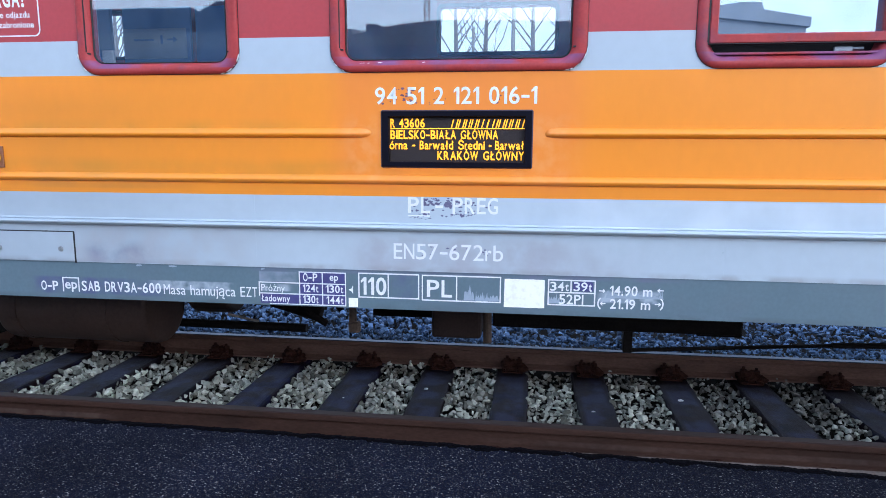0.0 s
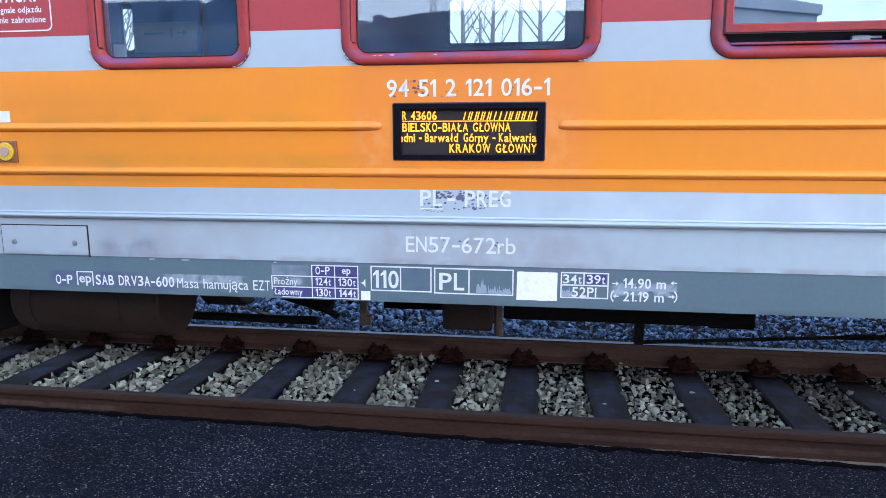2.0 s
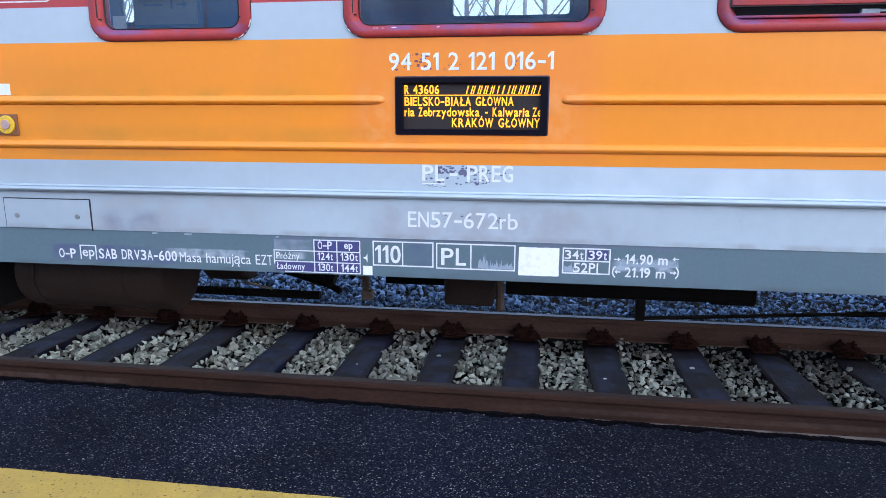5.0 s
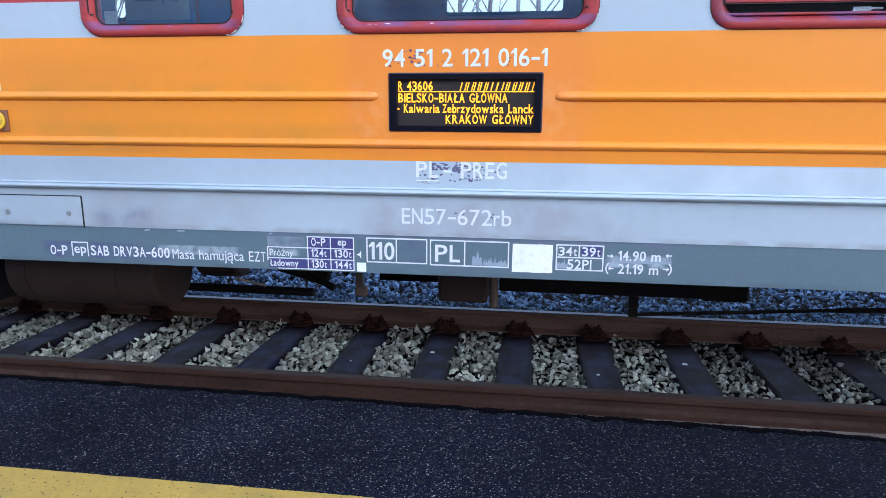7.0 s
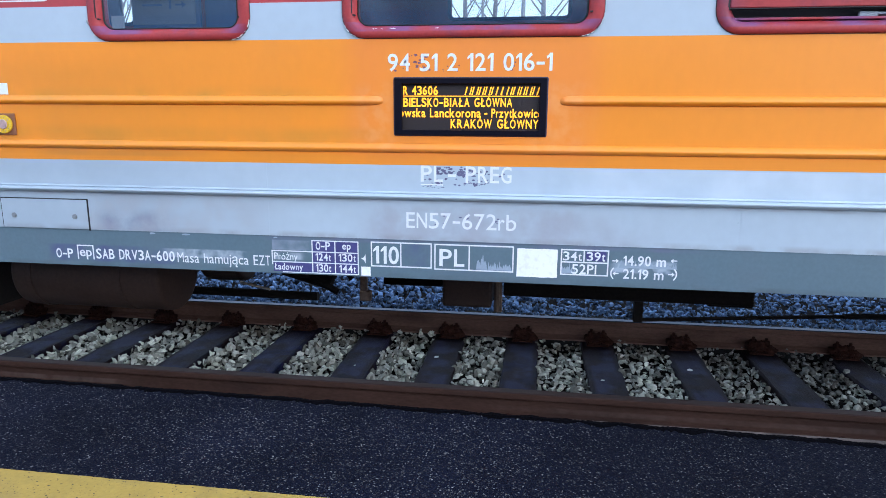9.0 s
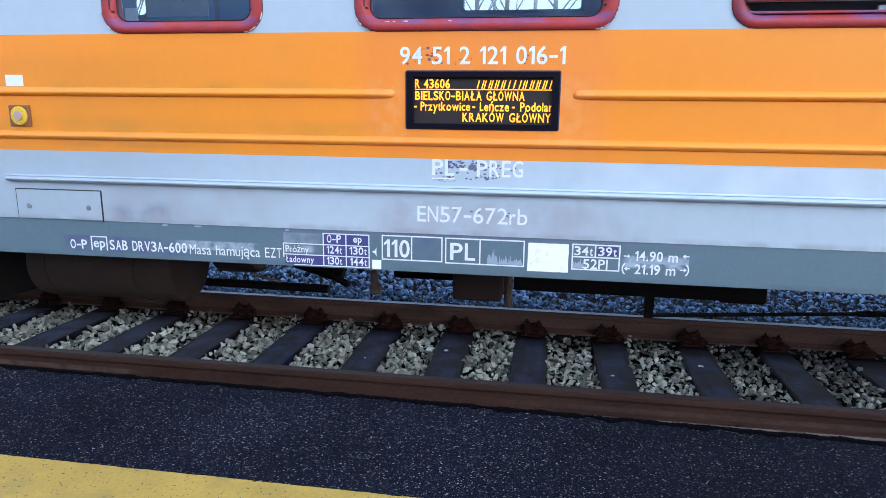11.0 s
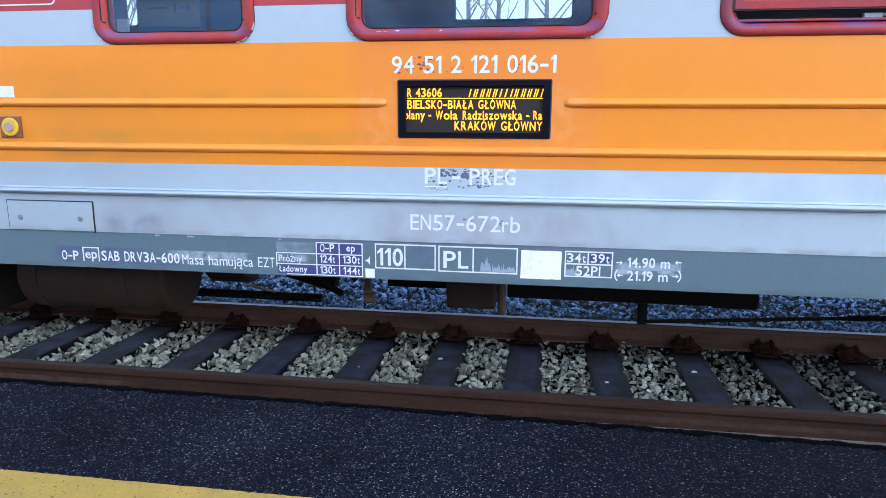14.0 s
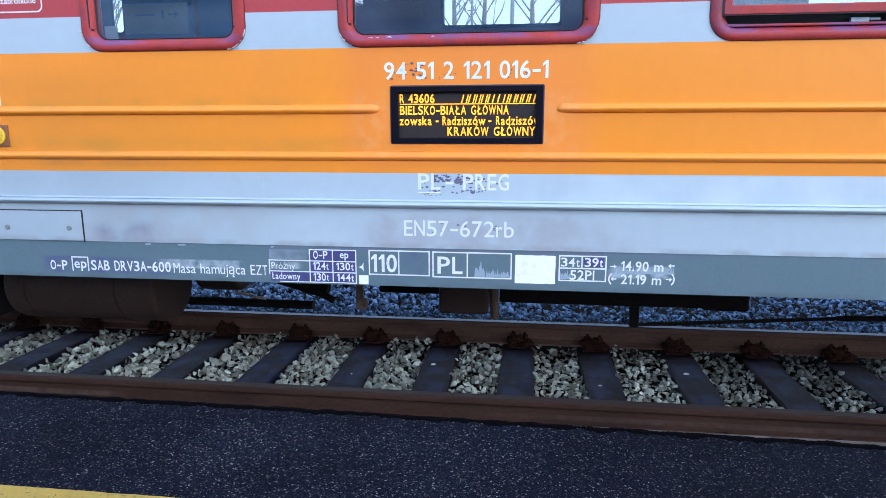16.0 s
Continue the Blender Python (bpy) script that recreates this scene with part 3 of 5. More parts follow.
def split_letters(bm):
    """The single letters of a line of words, each as a bmesh: islands whose spans along the line overlap belong together."""
    left, groups = set(bm.verts), []
    while left:
        todo, got = [left.pop()], set()
        while todo:
            v = todo.pop()
            got.add(v)
            for e in v.link_edges:
                o = e.other_vert(v)
                if o in left:
                    left.discard(o)
                    todo.append(o)
        xs = [v.co.x for v in got]
        groups.append([min(xs), max(xs), got])
    groups.sort(key=lambda g: g[0])
    joined = []
    for g in groups:
        if joined and g[0] < joined[-1][1] - 0.25 * (g[1] - g[0]):
            joined[-1][1] = max(joined[-1][1], g[1])
            joined[-1][2] |= g[2]
        else:
            joined.append(g)
    out = []
    for _, _, vs in joined:
        b = bmesh.new()
        m = {v: b.verts.new(v.co) for v in vs}
        for f in {f for v in vs for f in v.link_faces}:
            b.faces.new([m[v] for v in f.verts])
        out.append(b)
    bm.free()
    return out


def words(name, bm, material, parent, label="", y=0.0):
    """A line of words as one part with a sub-part for each letter."""
    ob = new(name)
    ob.parent, ob.location = parent, (0, y, 0)
    if label:
        tagged(ob, label)
    for b in split_letters(bm):
        part("letter", b, material, ob)
    return ob


def face(z):
    """The depth of the painted side at a height: the sole bar stands back a little."""
    return 0.004 if z < 1.0195 else 0.0


def painted(body, x0, x1, z0, height, parent, material=None, weight=0.014, label=""):
    return words("lettering", letters(body, x0, x1, z0, height, weight), material or M_WHITE, parent, label, face(z0) - 0.0008)


def outline_box(x0, x1, z0, z1, parent, w=0.006, y=0.0024, splits=(), bars=(), bottom=True):
    """A painted rectangle of thin lines with upright and level dividers."""
    bm = bmesh.new()
    lines = [(x0, x0 + w, z0, z1), (x1 - w, x1, z0, z1), (x0 + w, x1 - w, z1 - w, z1)]
    if bottom:
        lines.append((x0 + w, x1 - w, z0, z0 + w))
    lines += [(s - w / 2, s + w / 2, a, b) for s, a, b in splits]
    lines += [(a, b, s - w / 2, s + w / 2) for s, a, b in bars]
    for a, b, c, d in lines:
        box(bm, a, b, y, y + 0.0010, c, d)
    return part("painted_frame", bm, M_WHITE, parent)


# ---- ground, ballast bed, platform ----
def sheet(name, nx, ny, x0, x1, y0, y1, z, material, label, category):
    bm = bmesh.new()
    g = [[bm.verts.new((x0 + (x1 - x0) * i / nx, y0 + (y1 - y0) * j / ny, z(x0 + (x1 - x0) * i / nx, y0 + (y1 - y0) * j / ny)))
          for j in range(ny + 1)] for i in range(nx + 1)]
    for i in range(nx):
        for j in range(ny):
            bm.faces.new((g[i][j], g[i + 1][j], g[i + 1][j + 1], g[i][j + 1]))
    return tagged(part(name, bm, material, smooth=True), label, category, kind="structure")


sheet("ground", 8, 8, -2500, 2500, -2500, 2500, lambda x, y: -0.55, M_EARTH, "grey-brown gravelly earth round the railway line", "ground")

RAIL_NEAR, RAIL_FAR, SLEEPER_TOP = 0.687, 2.194, -0.178
TRACK_MID = (RAIL_NEAR + RAIL_FAR) / 2


def bed_height(y):
    """Height of the ballast's surface across the track: a shoulder beyond the far rail, then a dip."""
    if y < 0.5:
        return -0.27
    if y < 2.3:
        return -0.200
    if y < 2.95:
        return -0.160
    return max(-0.48, -0.160 - (y - 2.95) * 0.75)


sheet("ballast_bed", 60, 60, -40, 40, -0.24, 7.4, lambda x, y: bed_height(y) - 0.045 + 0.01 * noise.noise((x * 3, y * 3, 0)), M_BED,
      "near-black bed under the ballast stones, painting the shade in their gaps", "ballast bed")


def platform():
    bm = bmesh.new()
    box(bm, -40, 40, -7.0, -0.226, -0.54, 0.286)
    tagged(part("platform", bm, M_CONC), "low concrete station platform with a stained edge", "platform", kind="structure")
    bm = bmesh.new()
    xs = [-40, -12] + [-4 + 0.02 * i for i in range(401)] + [12, 40]
    top, mid, low, back = [], [], [], []
    for x in xs:
        u = max(-4.0, min(4.0, x))
        e = -0.216 - 0.004 * (u + 2) - 0.0030 * (u + 2) ** 2
        e += 0.010 * noise.noise((x * 3, 0, 1)) + 0.005 * noise.noise((x * 17, 0, 2)) + 0.004 * noise.noise((x * 45, 0, 5))
        top.append(bm.verts.new((x, e - 0.02, 0.300)))
        mid.append(bm.verts.new((x, e, 0.292 + 0.003 * noise.noise((x * 25, 0, 3)))))
        low.append(bm.verts.new((x, e - 0.004, 0.2868 if e < -0.222 else 0.272)))
        back.append(bm.verts.new((x, -7.0, 0.300)))
    for i in range(len(xs) - 1):
        for a, b in ((back, top), (top, mid), (mid, low)):
            bm.faces.new((a[i], a[i + 1], b[i + 1], b[i]))
    bmesh.ops.recalc_face_normals(bm, faces=bm.faces[:])
    tagged(part("platform_surface", bm, M_ASPHALT), "coarse black asphalt with pale chippings and a crumbling edge", "asphalt",
           kind="structure")
    # crumbling bitumen along the edge, its black also painting the shadow line there
    bm = bmesh.new()
    rows = []
    for i in range(1001):
        x = -4 + 0.008 * i
        e = -0.216 - 0.004 * (x + 2) - 0.0030 * (x + 2) ** 2 + 0.010 * noise.noise((x * 3, 0, 1)) + 0.005 * noise.noise((x * 17, 0, 2))
        j = 0.007 * noise.noise((x * 13, 7, 0)) + 0.005 * noise.noise((x * 90, 7, 1))
        b = 0.046 + 0.030 * noise.noise((x * 11, 9, 0)) + 0.018 * noise.noise((x * 60, 9, 2))
        rows.append([bm.verts.new(p) for p in ((x, e - b, 0.2995), (x, e - b * 0.5, 0.303 + j * 0.25), (x, e + 0.004 + j, 0.298 + j * 0.3),
                                              (x, e + 0.005 + j * 1.2, 0.272 + j), (x, e - 0.02, 0.262))])
    for a, b in zip(rows, rows[1:]):
        for i in range(4):
            bm.faces.new((a[i], b[i], b[i + 1], a[i + 1]))
    bmesh.ops.recalc_face_normals(bm, faces=bm.faces[:])
    tagged(part("platform_edge", bm, M_SHADOW_BITUMEN), "ragged black bitumen lip along the platform edge, deepened with painted shadow", "platform edge", kind="structure")
    bm = bmesh.new()
    a = [(x, -0.982 + 0.006 * noise.noise((x * 9, 4, 0)) + 0.003 * noise.noise((x * 40, 4, 0))) for x in [-40 + 36 * i / 4 for i in range(4)] +
         [-4 + 0.02 * i for i in range(401)] + [4 + 36 * i / 4 for i in range(1, 5)]]
    v = [bm.verts.new((x, y, 0.3025)) for x, y in a]
    w = [bm.verts.new((x, y - 0.30, 0.3025)) for x, y in a]
    s = [bm.verts.new((x, y + 0.002, 0.3)) for x, y in a]
    for i in range(len(a) - 1):
        bm.faces.new((w[i], w[i + 1], v[i + 1], v[i]))
        bm.faces.new((v[i], v[i + 1], s[i + 1], s[i]))
    tagged(part("safety_line", bm, M_YELLOW), "worn yellow safety line painted along the platform", "line marking", kind="structure")


platform()


# ---- track ----
def rail_profile(yc):
    half = [(0.0, 0.0), (0.028, -0.0008), (0.0345, -0.006), (0.036, -0.014), (0.0355, -0.038), (0.0095, -0.052), (0.0085, -0.10),
            (0.0105, -0.139), (0.045, -0.152), (0.075, -0.160), (0.075, -0.172)]
    right = [(yc + a, b) for a, b in half[1:]]
    left = [(yc - a, b) for a, b in half[:0:-1]]
    return right + left


def rail(yc, steel, top, label):
    """One rail of two parts: the head with its running surface, and the web with the foot; a joint gap shows as a dark slot."""
    thing_ = thing("rail", label, "rail", group="rails of the track")
    prof = rail_profile(yc)
    n = len(prof)
    for name, keep, mats in (("rail_head", lambda z: z > -0.05, [steel, top]), ("rail_web", lambda z: z < -0.036, [steel])):
        ring_ = [p for p in prof if keep(p[1])]
        m = len(ring_)
        bm = bmesh.new()
        rows = [[bm.verts.new((x, y, z)) for y, z in ring_] for x in (-60, -8, -4, 0, 4, 8, 60)]
        for a, b in zip(rows, rows[1:]):
            for i in range(m):
                f = bm.faces.new((a[i], a[(i + 1) % m], b[(i + 1) % m], b[i]))
                flat = abs(ring_[i][1]) < 0.008 and abs(ring_[(i + 1) % m][1]) < 0.008
                f.material_index = 1 if flat and len(mats) > 1 else 0
        bm.faces.new(rows[0])
        bm.faces.new(rows[-1][::-1])
        bmesh.ops.recalc_face_normals(bm, faces=bm.faces[:])
        part(name, bm, mats, thing_)
    return thing_


rail(RAIL_NEAR, M_RUST, M_RUSTTOP, "rusty steel rail beside the platform edge")
far_rail = rail(RAIL_FAR, M_LIFTED_RAIL, M_RAILTOP, "rusty steel rail with a polished head under the carriage")
bm = bmesh.new()
sweep(bm, [(RAIL_FAR + (y - RAIL_FAR) * 1.02, z * 1.02 + 0.001) for y, z in rail_profile(RAIL_FAR) if z > -0.05], -1.612, -1.606)
part("joint_gap", bm, M_RUBBER, far_rail)


def lump(bm, at, size, seed):
    """A clod of caked rust and grease."""
    b = bmesh.new()
    bmesh.ops.create_icosphere(b, subdivisions=3, radius=1.0)
    for v in b.verts:
        v.co *= 1 + 0.6 * noise.noise(v.co * 1.9 + Vector((seed * 7.1, 0, 0))) + 0.28 * noise.noise(v.co * 4.5 + Vector((0, seed * 3.3, 0)))
    return merge(bm, b, 0, Matrix.LocRotScale(at, None, size))


def sleeper():
    """A tarred timber with a ribbed plate, clips and screws under each rail."""
    s = thing("sleeper", "dark tarred wooden sleeper bedded in ballast", "sleeper", group="sleepers of the track")
    bm = bmesh.new()
    rnd = random.Random(4)
    ys = [-1.3 + 0.1 * i for i in range(27)]
    rows = []
    for y in ys:
        j = [rnd.uniform(-0.004, 0.004) for _ in range(6)]
        rows.append([bm.verts.new(p) for p in ((-0.125 + j[0], y, -0.16), (-0.127 + j[1], y, -0.012), (-0.115 + j[2], y, j[3] * 0.5),
                                              (0.115 + j[4], y, j[5] * 0.5), (0.127 + j[0], y, -0.012), (0.125 + j[2], y, -0.16))])
    for a, b in zip(rows, rows[1:]):
        for i in range(6):
            bm.faces.new((a[i], a[(i + 1) % 6], b[(i + 1) % 6], b[i]))
    bm.faces.new(rows[0])
    bm.faces.new(rows[-1][::-1])
    bmesh.ops.recalc_face_normals(bm, faces=bm.faces[:])
    part("timber", bm, M_SLEEPER, s)
    for yc in (RAIL_NEAR - TRACK_MID, RAIL_FAR - TRACK_MID):
        bm = bmesh.new()
        box(bm, -0.085, 0.085, yc - 0.17, yc + 0.17, 0.002, 0.014, 0.003)
        for d in (-1, 1):
            box(bm, -0.08, 0.08, yc + d * 0.085 - 0.012, yc + d * 0.085 + 0.012, 0.012, 0.040, 0.004)
        pl = part("base_plate", bm, M_PLATE, s, "rusty ribbed base plate")
        for d in (-1, 1):
            bm = bmesh.new()
            for x, wide, high in ((-0.045, 0.052, 0.066), (0.050, 0.046, 0.058)):
                if yc < 0:
                    high -= 0.022
                box(bm, x - wide, x + wide, yc + d * 0.078 - 0.034, yc + d * 0.078 + 0.038, 0.020, high, 0.014 if yc > 0 else 0.008)
                cyl(bm, (x, yc + d * 0.082, 0.05), (x, yc + d * 0.082, high + (0.052 if yc > 0 else 0.02)), 0.012, 8)
                cyl(bm, (x, yc + d * 0.082, 0.05), (x, yc + d * 0.082, high + (0.030 if yc > 0 else 0.012)), 0.028, 6)
            if yc > 0:
                lump(bm, (-0.02, yc + d * 0.108, 0.045), (0.060, 0.040, 0.052), 3 + d)
                lump(bm, (0.06, yc + d * 0.112, 0.030), (0.060, 0.038, 0.036), 8 + d)
            part("clamp", bm, M_PLATE, pl)
            for x in (-0.05, 0.05):
                bm = bmesh.new()
                cyl(bm, (x, yc + d * 0.138, 0.012), (x, yc + d * 0.138, 0.024), 0.026, 10)
                cyl(bm, (x, yc + d * 0.138, 0.02), (x, yc + d * 0.138, 0.050), 0.013, 4)
                part("screw", bm, M_PLATE, pl)
    return s


SLEEPERS = [-5.04, -4.42, -3.80, -3.17, -2.54, -1.90, -1.26, -0.60, 0.0, 0.588, 1.19, 1.82, 2.42, 3.04, 3.66, 4.28]
SLEEPER_X = [SLEEPERS[0] - 0.62 * i for i in range(8, 0, -1)] + SLEEPERS + [SLEEPERS[-1] + 0.62 * i for i in range(1, 13)]
first = sleeper()
first.location = (SLEEPER_X[0], TRACK_MID, SLEEPER_TOP)
rnd = random.Random(11)
for x in SLEEPER_X[1:]:
    copy_thing(first, pose(x, TRACK_MID, SLEEPER_TOP + rnd.uniform(-0.004, 0.003), rnd.uniform(-0.2, 0.2), 0, rnd.uniform(-0.7, 0.7)))


def stone_shapes(count):
    """Angular crushed stones, split and flattish, as convex hulls of few points."""
    rnd = random.Random(5)
    shapes = []
    for _ in range(count):
        bm = bmesh.new()
        wide, thick = rnd.uniform(0.6, 0.9), rnd.uniform(0.32, 0.62)
        turn = rnd.uniform(0, 6.28)
        for i in range(5):
            a = turn + i * 1.257 + rnd.uniform(-0.45, 0.45)
            r = rnd.uniform(0.85, 1.3)
            bm.verts.new((r * math.cos(a), wide * r * math.sin(a), rnd.uniform(-0.5, 0.1) * thick))
        for i in range(4):
            a = turn + i * 1.571 + rnd.uniform(-0.5, 0.5)
            r = rnd.uniform(0.45, 0.95)
            bm.verts.new((r * math.cos(a), wide * r * math.sin(a), rnd.uniform(0.5, 1.0) * thick))
        bm.verts.new((rnd.uniform(-0.5, 0.5), rnd.uniform(-0.4, 0.4), -thick))
        h = bmesh.ops.convex_hull(bm, input=bm.verts[:])
        bmesh.ops.delete(bm, geom=[g for g in h["geom_interior"] if isinstance(g, bmesh.types.BMVert)], context="VERTS")
        bmesh.ops.triangulate(bm, faces=bm.faces[:])
        bm.verts.index_update()
        shapes.append((np.array([v.co[:] for v in bm.verts]), np.array([[v.index for v in f.verts] for f in bm.faces])))
        bm.free()
    return shapes


def ballast():
    rnd = np.random.default_rng(7)
    shapes = stone_shapes(24)
    places = []
    step = 0.034
    for x in np.arange(-5.6, 6.2, step):
        for y in np.concatenate([np.arange(0.30, 3.7, step), np.arange(3.7, 7.2, step * 1.35)]):
            px, py = x + rnd.uniform(-0.016, 0.016), y + rnd.uniform(-0.016, 0.016)
            if abs(py - RAIL_NEAR) < 0.092 or -0.052 < py - RAIL_FAR < 0.092:
                continue
            size = (rnd.uniform(0.015, 0.037) if py < 2.3 else rnd.uniform(0.012, 0.031)) * (1.5 if py > 3.7 else 1.15 if py > 2.3 else 1)
            size *= 1 - 0.2 * min(max(px / 1.6, 0), 1)
            on_sleeper = 0.14 < py < 2.74 and min(abs(px - s) for s in SLEEPER_X) < 0.106 + size * 0.4
            if on_sleeper and py < 2.42:
                continue
            if py > 2.3 and rnd.uniform() < 0.52:
                continue
            z = bed_height(py) + (rnd.uniform(-0.066, 0.014) if py < 2.3 else rnd.uniform(-0.07, 0.03))
            if 0.75 < py < 2.15:
                z += 0.010 * noise.noise((px * 5, py * 4, 3))
            if 2.02 < py < RAIL_FAR:
                size *= 0.85
                z += 0.028 * (py - 2.02) / 0.12
            if py > 2.3:
                z += 0.03 * noise.noise((px * 1.6, py * 2.2, 7)) + 0.015
            places.append((px, py, z, size))
            if py > 0.7 and rnd.uniform() < 0.2:
                places.append((px + 0.02, py + 0.02, z - 0.012, size * 0.6))
    # the topmost stones of the nearest stretch, each by itself
    top = sorted((q for q in places if 0.78 < q[1] < 1.6 and -1.1 < q[0] < 1.7 and q[3] > 0.017), key=lambda q: -q[2] - q[3])[:300]
    places = sorted(set(places) - set(top))
    bed = bpy.data.objects["ballast_bed"]
    meshes = []
    for v, f in shapes:
        me = bpy.data.meshes.new("stone")
        me.from_pydata([tuple(c) for c in v * 0.025], [], [tuple(map(int, t)) for t in f])
        me.materials.append(M_STONE_SINGLE)
        meshes.append(me)
    for px, py, z, size in top:
        ob = new("stone", meshes[rnd.integers(len(meshes))])
        ob.parent = bed
        ob.matrix_basis = Matrix.LocRotScale((px, py, z), Euler((rnd.normal(0, 0.9), rnd.normal(0, 0.7), rnd.uniform(0, 6.28))), [size / 0.025] * 3)
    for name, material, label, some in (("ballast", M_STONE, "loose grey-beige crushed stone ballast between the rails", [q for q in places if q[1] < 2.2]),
                                        ("basalt_ballast", M_STONE_SHADED, "loose crushed stone beyond the track, blue shade put into its colour", [q for q in places if q[1] >= 2.2])):
        vs, fs, base = [], [], 0
        for px, py, z, size in some:
            v, f = shapes[rnd.integers(len(shapes))]
            q = Euler((rnd.normal(0, 0.9), rnd.normal(0, 0.7), rnd.uniform(0, 6.28))).to_matrix()
            vs.append((v * size) @ np.array(q).T + (px, py, z))
            fs.append(f + base)
            base += len(v)
        vs, fs = np.concatenate(vs), np.concatenate(fs)
        me = bpy.data.meshes.new(name)
        me.vertices.add(len(vs))
        me.vertices.foreach_set("co", vs.ravel())
        me.loops.add(fs.size)
        me.loops.foreach_set("vertex_index", fs.ravel().astype(np.int32))
        me.polygons.add(len(fs))
        me.polygons.foreach_set("loop_start", np.arange(0, fs.size, 3, dtype=np.int32))
        me.update(calc_edges=True)
        me.shade_flat()
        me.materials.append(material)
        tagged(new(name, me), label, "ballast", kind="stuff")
    # two loose chips lying on sleepers
    for x, y, s in ((-0.034, 1.593, 0.019), (1.80, 1.62, 0.021), (1.16, 1.34, 0.014), (-0.60, 1.35, 0.008)):
        v, f = shapes[2]
        me = bpy.data.meshes.new("stone_chip")
        me.from_pydata([tuple(c) for c in v * s * (1, 1, 0.6) + (x, y, SLEEPER_TOP + s * 0.45)], [], [tuple(map(int, t)) for t in f])
        me.materials.append(M_WHITE)
        tagged(new("stone_chip", me), "pale stone chip lying on a sleeper", "stone", "loose chips")


ballast()

# ---- the carriage ----
CAR_X0, CAR_X1, CAR_W = -10.1, 11.1, 2.88
Z_SKIRT, Z_SILL, Z_ORANGE, Z_BAND, Z_RED, Z_TOP = 0.836, 1.0225, 1.371, 1.925, 2.085, 3.06
WINDOWS = [(-1.460, -0.661), (-0.229, 0.906), (1.351, 2.140)]
WINDOWS += [(x, x + 1.137) for x in (-9.0, -7.43, -5.86, 4.1, 5.67, 7.24, 8.81)]      # the row goes on along the side
WIN_Z0, WIN_Z1 = 1.9265, 2.92
LED_X0, LED_X1, LED_Z0, LED_Z1 = 0.004, 0.680, 1.5065, 1.7555
car = thing("railway_carriage", "orange, red and grey train carriage with worn paint at the platform", "train carriage")


def wall_grid(y, thick, zs, holes, band, materials, name, label=""):
    """An upright wall along the carriage with real openings; band(z) picks the paint."""
    xs = sorted({CAR_X0, CAR_X1, *(h[0] for h in holes), *(h[1] for h in holes)})
    zz = sorted({*zs, *(h[2] for h in holes), *(h[3] for h in holes)})
    bm = bmesh.new()
    g = {}
    for i, x in enumerate(xs):
        for j, z in enumerate(zz):
            g[i, j] = bm.verts.new((x, y, z))
    for i in range(len(xs) - 1):
        for j in range(len(zz) - 1):
            cx, cz = (xs[i] + xs[i + 1]) / 2, (zz[j] + zz[j + 1]) / 2
            if any(h[0] < cx < h[1] and h[2] < cz < h[3] for h in holes):
                continue
            bm.faces.new((g[i, j], g[i + 1, j], g[i + 1, j + 1], g[i, j + 1])).material_index = band(cz)
    bmesh.ops.delete(bm, geom=[v for v in bm.verts if not v.link_faces], context="VERTS")
    r = bmesh.ops.extrude_face_region(bm, geom=bm.faces[:])
    bmesh.ops.translate(bm, vec=(0, thick, 0), verts=[v for v in r["geom"] if isinstance(v, bmesh.types.BMVert)])
    bmesh.ops.recalc_face_normals(bm, faces=bm.faces[:])
    return part(name, bm, materials, car, label)


def band_of(z):
    return 0 if z < Z_ORANGE else 1 if z < Z_BAND else 0 if z < Z_RED else 2


holes = [(a + 0.05, b - 0.05, WIN_Z0 + 0.045, WIN_Z1 - 0.045) for a, b in WINDOWS]
led_hole = (LED_X0 + 0.02, LED_X1 - 0.02, LED_Z0 + 0.012, LED_Z1 - 0.02)
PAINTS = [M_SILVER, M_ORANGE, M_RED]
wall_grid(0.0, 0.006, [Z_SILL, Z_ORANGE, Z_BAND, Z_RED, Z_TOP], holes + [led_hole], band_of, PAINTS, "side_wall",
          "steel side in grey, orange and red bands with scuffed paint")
wall_grid(0.070, 0.012, [Z_SILL, Z_TOP], holes, lambda z: 0, [M_INT], "inner_lining")
FAR_HOLES = [(-4.10, -3.05, 2.440, 2.825), (-0.105, 0.885, 2.440, 2.815), (2.05, 3.70, 2.43, 2.96)]
FAR_HOLES += [(x, x + 1.0, 1.97, 2.86) for x in (-9.2, -7.7, -6.2, 5.2, 6.7, 8.2, 9.7)]
wall_grid(CAR_W - 0.07, 0.07, [Z_SILL, Z_ORANGE, Z_BAND, Z_RED, Z_TOP], FAR_HOLES, band_of, PAINTS, "side_wall")


